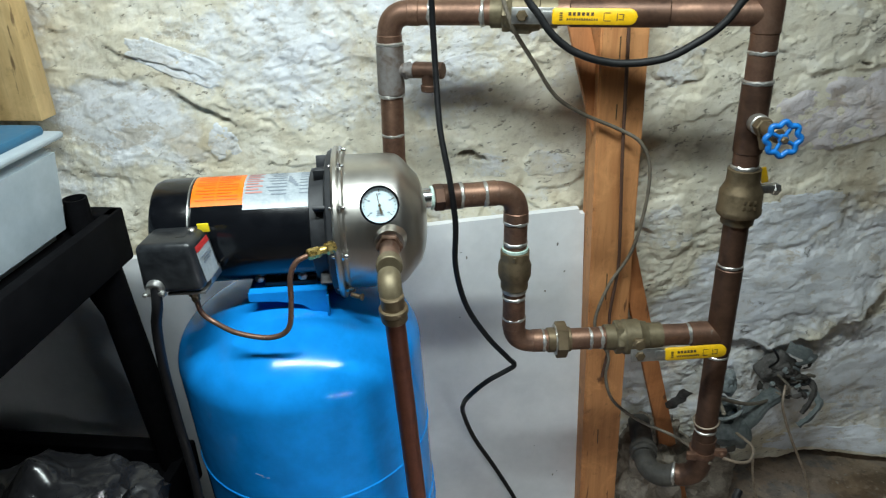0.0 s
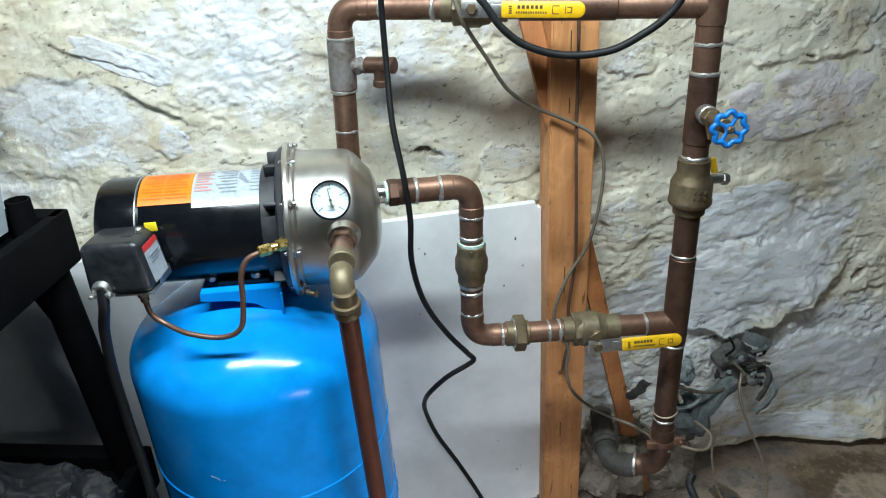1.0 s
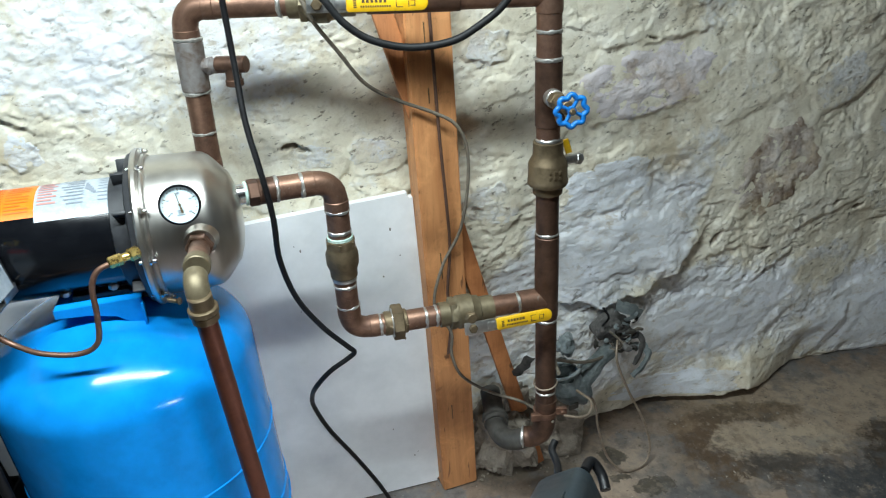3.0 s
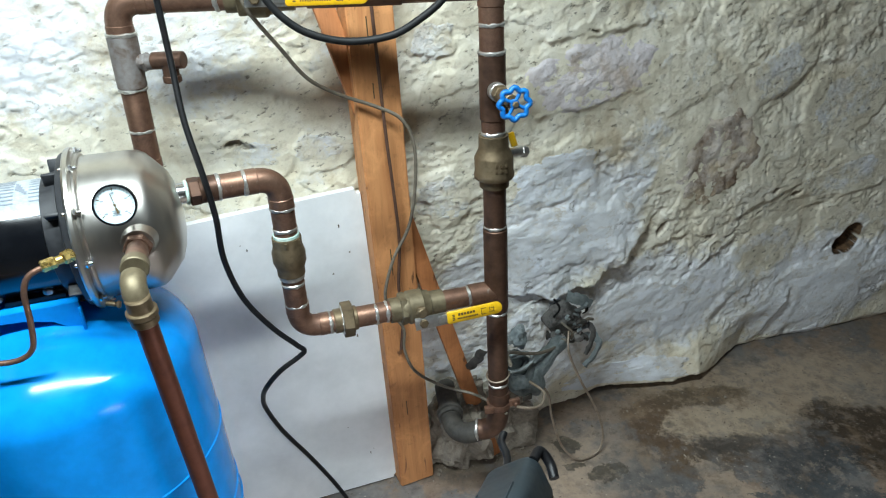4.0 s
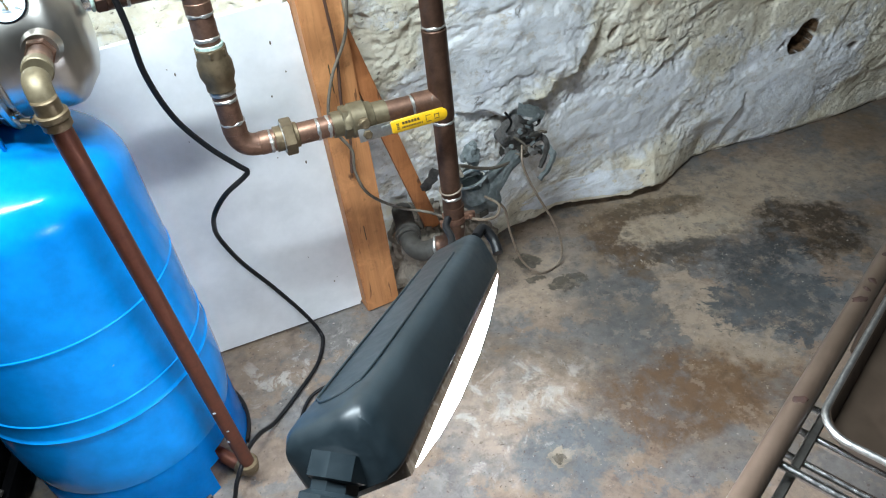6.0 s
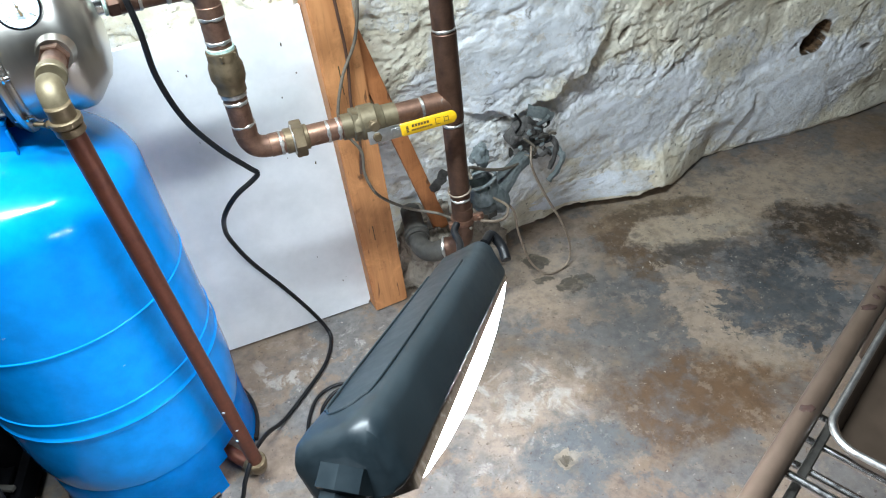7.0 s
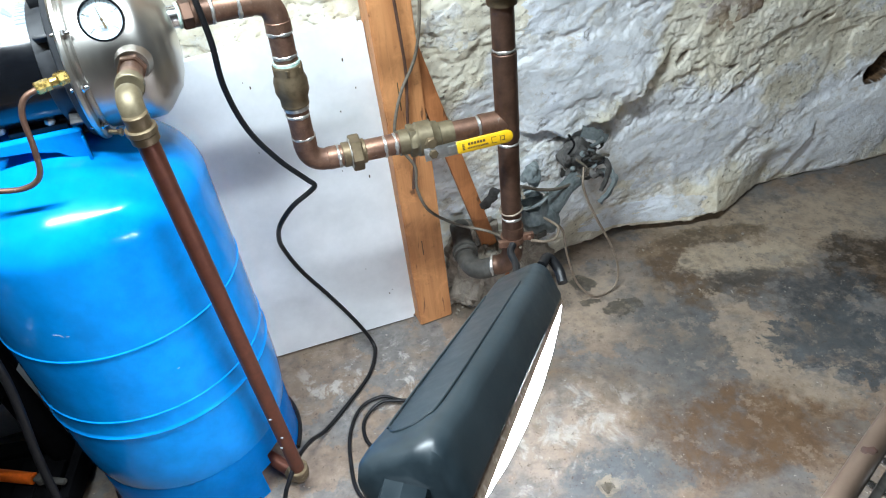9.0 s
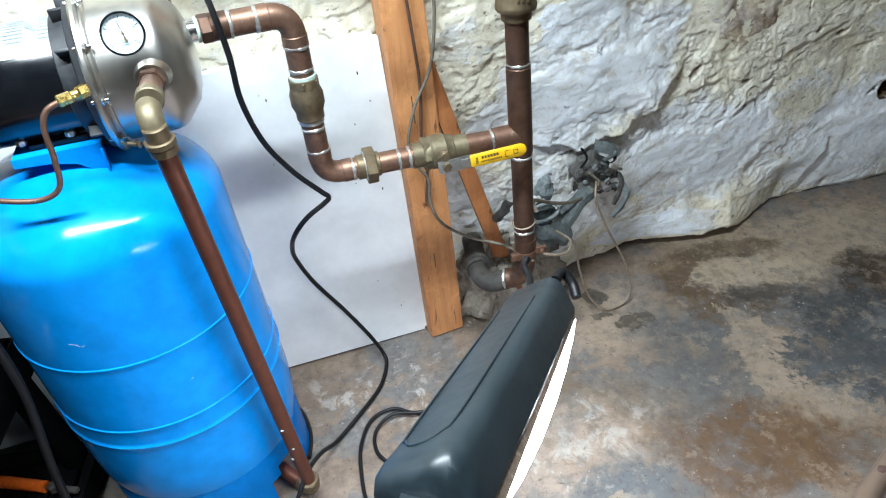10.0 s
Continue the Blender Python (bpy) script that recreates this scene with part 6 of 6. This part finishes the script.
for i, (a, b) in enumerate((((0.705, 1.58, 0.41), (0.697, 1.565, 0.475)), ((0.72, 1.565, 0.40), (0.745, 1.55, 0.355)), ((0.75, 1.56, 0.375), (0.79, 1.55, 0.40)), ((0.70, 1.56, 0.36), (0.74, 1.55, 0.345)))):
    m_ = (Vector(a) + Vector(b)) / 2 + Vector((0.01, -0.015, 0.006))
    part("wire_end", cable([a, m_, b], 0.0032, 8, 5), (CORD_BLACK, WIRE_GREY)[i % 2], junk)

for k_, (c, size) in enumerate((((0.45, 1.565, 0.10), (0.085, 0.085, 0.15)), ((0.40, 1.575, 0.03), (0.05, 0.07, 0.05)), ((0.56, 1.60, 0.05), (0.10, 0.06, 0.11)))):
    solo("mortar_mound", lump(c, size, 51 + 7 * k_, 5), MOUND, "rough brown mortar mound packed round the drain pipe", "mortar", "mortar mounds", base=(c[0], c[1], 0))

# dirt and crumbs in the corner by the post and along the wall's foot
bm = bmesh.new()
rnd = random.Random(9)
for i in range(90):
    x = rnd.uniform(0.37, 0.62) if i < 50 else rnd.uniform(0.6, 1.9)
    y0 = float(np.interp(x, [0.07, 0.75, 1.0, 1.3, 1.6, 2.1], [1.50, 1.62, 1.67, 1.72, 1.82, 1.89]))
    y = y0 - abs(rnd.gauss(0, 0.05))
    s = rnd.uniform(0.0015, 0.006)
    bmesh.ops.create_icosphere(bm, subdivisions=1, radius=s, matrix=Matrix.Translation((x, y, 0.001)) @ Matrix.Rotation(rnd.uniform(0, 3), 4, "Z") @ Matrix.Diagonal((1, rnd.uniform(0.5, 1), 0.6, 1)))
solo("wall_crumbs", bm, DIRT, "mortar crumbs and grit at the foot of the wall", "debris", kind="stuff", smooth=False)

# ---- black shelving unit with tote, bag and pliers ----
shelf = thing("resin_shelf", (-0.66, 0.95, 0.0), "black resin shelving unit beside the tank", "shelf")
SY = 1.172
part("upright", cyl((-0.578, SY, 0.0), (-0.660, SY, 0.93), 0.029, 24), SHELF_BLACK, shelf, "round black upright, leaning")
part("post_socket", lathe(bmesh.new(), (-0.664, SY - 0.012, 0.94), (0, 0, 1), [(0, 0.021), (0.060, 0.0195), (0.060, 0.0155), (0.02, 0.015)], 24), SHELF_BLACK, shelf, "open socket for the next upright")
for z, x1 in ((0.912, -0.632), (0.375, -0.600), (0.055, -0.552)):
    hgt = 0.10 if z > 0.1 else 0.06
    lv = part("shelf_board", box((x1 - 0.42, 0.84, z + 0.012), (0.80, 0.66, 0.02), None, 0.003), SHELF_BLACK, shelf, "black shelf board")
    part("side_rim", box((x1 + 0.005, 0.86, z), (0.022, 0.70, hgt), None, 0.004), SHELF_BLACK, lv)
    part("back_rim", box((x1 - 0.435, 1.195, z), (0.90, 0.040, hgt), None, 0.004), SHELF_BLACK, lv)
    for i in range(6):
        part("vent_slat", box((x1 - 0.085 - 0.11 * i, 0.84, z + 0.026), (0.045, 0.62, 0.012), None, 0.003), SHELF_BLACK, lv)
part("brace", cyl((-0.72, SY, 0.88), (-0.632, SY + 0.005, 0.66), 0.010, 12), SHELF_BLACK, shelf)
part("upright", cyl((-1.42, SY, 0.0), (-1.42, SY, 0.93), 0.029, 24), SHELF_BLACK, shelf)
part("upright", cyl((-0.60, 0.55, 0.0), (-0.66, 0.55, 0.93), 0.029, 24), SHELF_BLACK, shelf)

tote = thing("storage_tote", (-0.86, 0.95, 0.945), "cloudy plastic storage tote with dark blue lid on the shelf", "storage box")
bm = hexa([(-1.10, 0.70, 0.938), (-0.672, 0.70, 0.938), (-0.672, 1.145, 0.938), (-1.10, 1.145, 0.938), (-1.13, 0.68, 1.108), (-0.662, 0.68, 1.108), (-0.662, 1.165, 1.108), (-1.13, 1.165, 1.108)])
bmesh.ops.bevel(bm, geom=bm.edges[:], offset=0.02, segments=3, affect="EDGES")
part("tub", bm, TOTE, tote, "cloudy translucent tub")
part("rim", box((-0.896, 0.925, 1.109), (0.474, 0.496, 0.012), None, 0.005), TOTE, tote)
part("lid", merge(box((-0.902, 0.92, 1.120), (0.445, 0.475, 0.020), None, 0.008), box((-0.902, 0.92, 1.131), (0.36, 0.39, 0.010), None, 0.004)), LID_BLUE, tote, "dark blue lid")

bag = thing("plastic_bag", (-0.70, 0.93, 0.405), "crumpled shiny black plastic bag on the lower shelf", "bag")
bm = bmesh.new()
bmesh.ops.create_icosphere(bm, subdivisions=5, radius=1)
for v in bm.verts:
    q = v.co.copy()
    n_ = 1 + 0.30 * noise.fractal(q * 1.5 + Vector((3, 1, 0)), 0.8, 2.0, 3) + 0.10 * (1 - abs(noise.noise(q * 4.5))) ** 3
    v.co = Vector((q.x * 0.16, q.y * 0.14, q.z * 0.085)) * n_ + Vector((-0.70, 0.93, 0.470))
    v.co.z += 0.045 * max(0.0, 1 - math.hypot(v.co.x + 0.735, v.co.y - 0.95) / 0.06)
    v.co.z = max(v.co.z, 0.404)
part("film", bm, BAG, bag)

pliers = thing("pliers", (-0.65, 1.10, 0.075), "pliers with an orange grip lying on the bottom shelf", "pliers")

# ---- beige metal cart ----
cart = thing("metal_cart", (1.1, 0.5, 0.0), "worn beige enamelled tube cart with a tray and steel rods", "cart")
ca, cb = Vector((0.55, 0.386, 0.5)), Vector((1.40, 0.972, 0.5))
cd = (cb - ca).normalized()
cs = Vector((cd.y, -cd.x, 0))
side = part("side_tube", cyl(ca, cb, 0.0165, 24), BEIGE_SHADED, cart, "beige side tube with chipped enamel")
rnd = random.Random(5)
for s, n_ in ((0.545, 0.015), (0.60, 0.006), (0.575, 0.005), (0.30, 0.012), (0.68, 0.01)):
    bm = lump(ca.lerp(cb, s) + Vector((-0.004, -0.002, 0.0155)), (n_, 0.007, 0.0022), rnd.uniform(0, 90), 2)
    part("rust_spot", bm, RUST, side, "rust chip")
part("side_tube", cyl(ca + cs * 0.52, cb + cs * 0.52, 0.0165, 24), BEIGE_SHADED, cart)
part("end_tube", cyl(cb, cb + cs * 0.52, 0.0165, 24), BEIGE_SHADED, cart)
tc = Vector((0.797, 0.531, 0.5))
bm = bmesh.new()
outer = []
tl, tw, rc = 0.50, 0.42, 0.045
for cxx, cyy, a_0 in ((rc, rc, 180), (tl - rc, rc, 270), (tl - rc, tw - rc, 0), (rc, tw - rc, 90)):
    for i in range(9):
        an = radians(a_0 + 90 * i / 8)
        outer.append((cxx + rc * math.cos(an), cyy + rc * math.sin(an)))
cent = (tl / 2, tw / 2)


def tray_ring(inset, z):
    out = []
    for u_, v_ in outer:
        du, dv = cent[0] - u_, cent[1] - v_
        k_ = inset / math.hypot(du, dv)
        out.append(tc + cd * (u_ + du * k_) + cs * (v_ + dv * k_ + 0.008) + UP * z)
    return out


ringed(bm, [tray_ring(0.004, -0.012), tray_ring(0.0, -0.004), tray_ring(0.003, 0.002), tray_ring(0.010, 0.0), tray_ring(0.014, -0.02), tray_ring(0.022, -0.036), tray_ring(0.045, -0.042)], False, True)
bmesh.ops.recalc_face_normals(bm, faces=bm.faces[:])
for f in bm.faces:
    if f.normal.z < -0.5:
        f.normal_flip()
part("tray", bm, BEIGE_SHADED, cart, "shallow beige tray with rolled rim")
part("rolled_rim", sweep(tray_ring(0.002, 0.0) + tray_ring(0.002, 0.0)[:1], 0.0052, 10), STEEL, cart, "bright worn tray rim")
for i in range(4):
    p = ca.lerp(cb, 0.188) + cd * (0.050 * i + 0.017) + UP * (-0.012 if i == 0 else -0.050)
    part("rod", cyl(p, p + cs * 0.50, 0.0065, 14), CHROME, cart, "bright steel rod")
part("under_bar", box((ca + cb) / 2 + cs * 0.030 + UP * -0.05, ((cb - ca).length, 0.012, 0.03), axes(cd, cs, UP), 0.002), IRON, cart)
for p in (ca.lerp(cb, 0.02), ca.lerp(cb, 0.98), ca.lerp(cb, 0.02) + cs * 0.52, ca.lerp(cb, 0.98) + cs * 0.52):
    part("leg", cyl(Vector((p.x, p.y, 0.0)), p, 0.014, 16), BEIGE_SHADED, cart)

part("handle", merge(cable([(-0.80, 1.135, 0.102), (-0.72, 1.118, 0.104), (-0.615, 1.088, 0.100)], 0.013, 14)), ORANGE_GRIP, pliers, "orange plastic grip")
part("jaw", merge(box((-0.577, 1.076, 0.100), (0.075, 0.014, 0.012), Matrix.Rotation(radians(-17), 3, "Z"), 0.004), cyl((-0.598, 1.083, 0.092), (-0.598, 1.083, 0.110), 0.011, 14)), IRON, pliers, "dark steel jaws")

# ---- hand-held work lamp in the foreground ----
nl, nr = Vector((0.171, 0.432, 0.891)), Vector((0.2366, 0.414, 0.876))
fl, fr = Vector((0.366, 0.8245, 0.712)), Vector((0.434, 0.806, 0.710))
LD = (fl + fr - nl - nr).normalized()
u0 = nr - nl + fr - fl
u0 = (u0 - LD * u0.dot(LD)).normalized()
n0_ = u0.cross(LD)
ROLL = radians(35)
LU = u0 * math.cos(ROLL) + n0_ * math.sin(ROLL)
LN = n0_ * math.cos(ROLL) - u0 * math.sin(ROLL)
LS = 1.26
shift = Vector((-0.020, -0.015, -0.019))
LB = nl + shift + LU * 0.0335 * LS
lamp = thing("work_lamp", LB - LD * 0.15, "black rubber-cased work lamp with a lit white tube and hooks", "work light")


def lamp_at(u, d, n):
    return LB + (LU * u + LD * d + LN * n) * LS


def lamp_section(d, half, top, deep, n=6):
    """A rounded cross-section of the casing at d along it."""
    pts = []
    for sx, sy, a_0 in ((1, -deep + 0.004, 270), (1, top, 0), (-1, top, 90), (-1, -deep + 0.004, 180)):
        rr = 0.015 if sy == top else 0.004
        for i in range(n + 1):
            an = radians(a_0 + 90 * i / n)
            pts.append(lamp_at(sx * (half - rr) + rr * math.cos(an), d, (sy - rr if sy == top else sy) + rr * math.sin(an)))
    return pts


bm = bmesh.new()
ringed(bm, [lamp_section(d, h, t, 0.046) for d, h, t in ((-0.004, 0.026, -0.006), (0.0, 0.0315, 0.0), (0.008, 0.0335, 0.003), (0.02, 0.0335, 0.0035), (0.06, 0.033, 0.002), (0.30, 0.0325, 0.002), (0.36, 0.032, 0.002), (0.371, 0.030, 0.0), (0.375, 0.025, -0.006))])
bmesh.ops.recalc_face_normals(bm, faces=bm.faces[:])
casing = part("casing", bm, LAMP_BODY, lamp, "grey-black rubber casing")
part("grip_ridge", sweep(spline([lamp_at(-0.020, 0.30, 0.0022), lamp_at(-0.020, 0.07, 0.003), lamp_at(-0.014, 0.035, 0.0034), lamp_at(0.0, 0.026, 0.0036), lamp_at(0.014, 0.035, 0.0034), lamp_at(0.020, 0.07, 0.003), lamp_at(0.020, 0.30, 0.0022)], 6), 0.0013, 8), LAMP_BODY, casing)
lens = [lamp_at(u, d, n) for n, k_ in ((-0.044, 1), (0.0, 0)) for u, d in ((-0.031, 0.012), (0.031, 0.012), (0.031, 0.362), (-0.031, 0.362))]
lens[4:] = [lamp_at(-0.030, 0.010, -0.056), lamp_at(0.030, 0.010, -0.056), lamp_at(0.030, 0.364, -0.050), lamp_at(-0.030, 0.364, -0.050)]
part("lens_edge", hexa(lens), LAMP_EDGE, lamp, "tinted clear lens edge")
bm = bmesh.new()
rings = []
for d, k_ in ((0.016, 0.10), (0.04, 0.42), (0.09, 0.75), (0.15, 0.95), (0.22, 1.0), (0.28, 0.9), (0.33, 0.65), (0.357, 0.25)):
    base = -0.056 + 0.006 * (d / 0.364)
    rings.append([lamp_at(0.0298 * math.cos(radians(a)), d, base + 0.0006 + 0.033 * k_ * math.sin(radians(a))) for a in range(-180, 1, 15)])
ringed(bm, rings)
bmesh.ops.recalc_face_normals(bm, faces=bm.faces[:])
part("diffuser", bm, LAMP_GLOW, lamp, "bright white lit diffuser")
part("hook", merge(cable([lamp_at(-0.006, 0.372, -0.006), lamp_at(-0.008, 0.395, 0.002), lamp_at(-0.012, 0.410, 0.014), lamp_at(-0.008, 0.420, 0.020)], 0.0055)), CORD_BLACK, lamp, "black swivel hook")
part("hook", merge(cable([lamp_at(0.026, 0.368, -0.006), lamp_at(0.032, 0.385, -0.004), lamp_at(0.036, 0.385, -0.02), lamp_at(0.036, 0.375, -0.034)], 0.0072)), CORD_BLACK, lamp, "black end hook")
# the neck drops from the end, and the grip hangs from it
neck_d = (-LD * 0.75 - UP * 0.66).normalized()
neck_p = lamp_at(0, -0.002, -0.024)
part("neck", lathe(bmesh.new(), neck_p + LD * 0.008, neck_d, [(0, 0.024), (0.018, 0.024), (0.020, 0.019), (0.027, 0.019), (0.030, 0.026), (0.052, 0.028), (0.070, 0.023)], 8), LAMP_BODY, lamp, "faceted swivel neck")
grip_d = (-LD * 0.30 - UP * 0.95 - LU * 0.12).normalized()
grip_p = neck_p + neck_d * 0.060
part("grip", lathe(bmesh.new(), grip_p - grip_d * 0.012, grip_d, [(0, 0.012), (0.004, 0.022), (0.016, 0.026), (0.10, 0.025), (0.15, 0.026), (0.168, 0.020), (0.175, 0.005)], 24), LAMP_BODY, lamp, "round rubber grip")
g0 = grip_p + grip_d * 0.155
part("supply_cord", cable([g0 - grip_d * 0.01, g0 + grip_d * 0.04, g0 + Vector((-0.02, 0.0, -0.25)), g0 + Vector((-0.02, 0.06, -0.5)), (0.10, 0.45, 0.05), (0.13, 0.62, 0.006), (0.12, 0.90, 0.006)], 0.0042), CORD_BLACK, lamp, "black supply cord down to the floor")
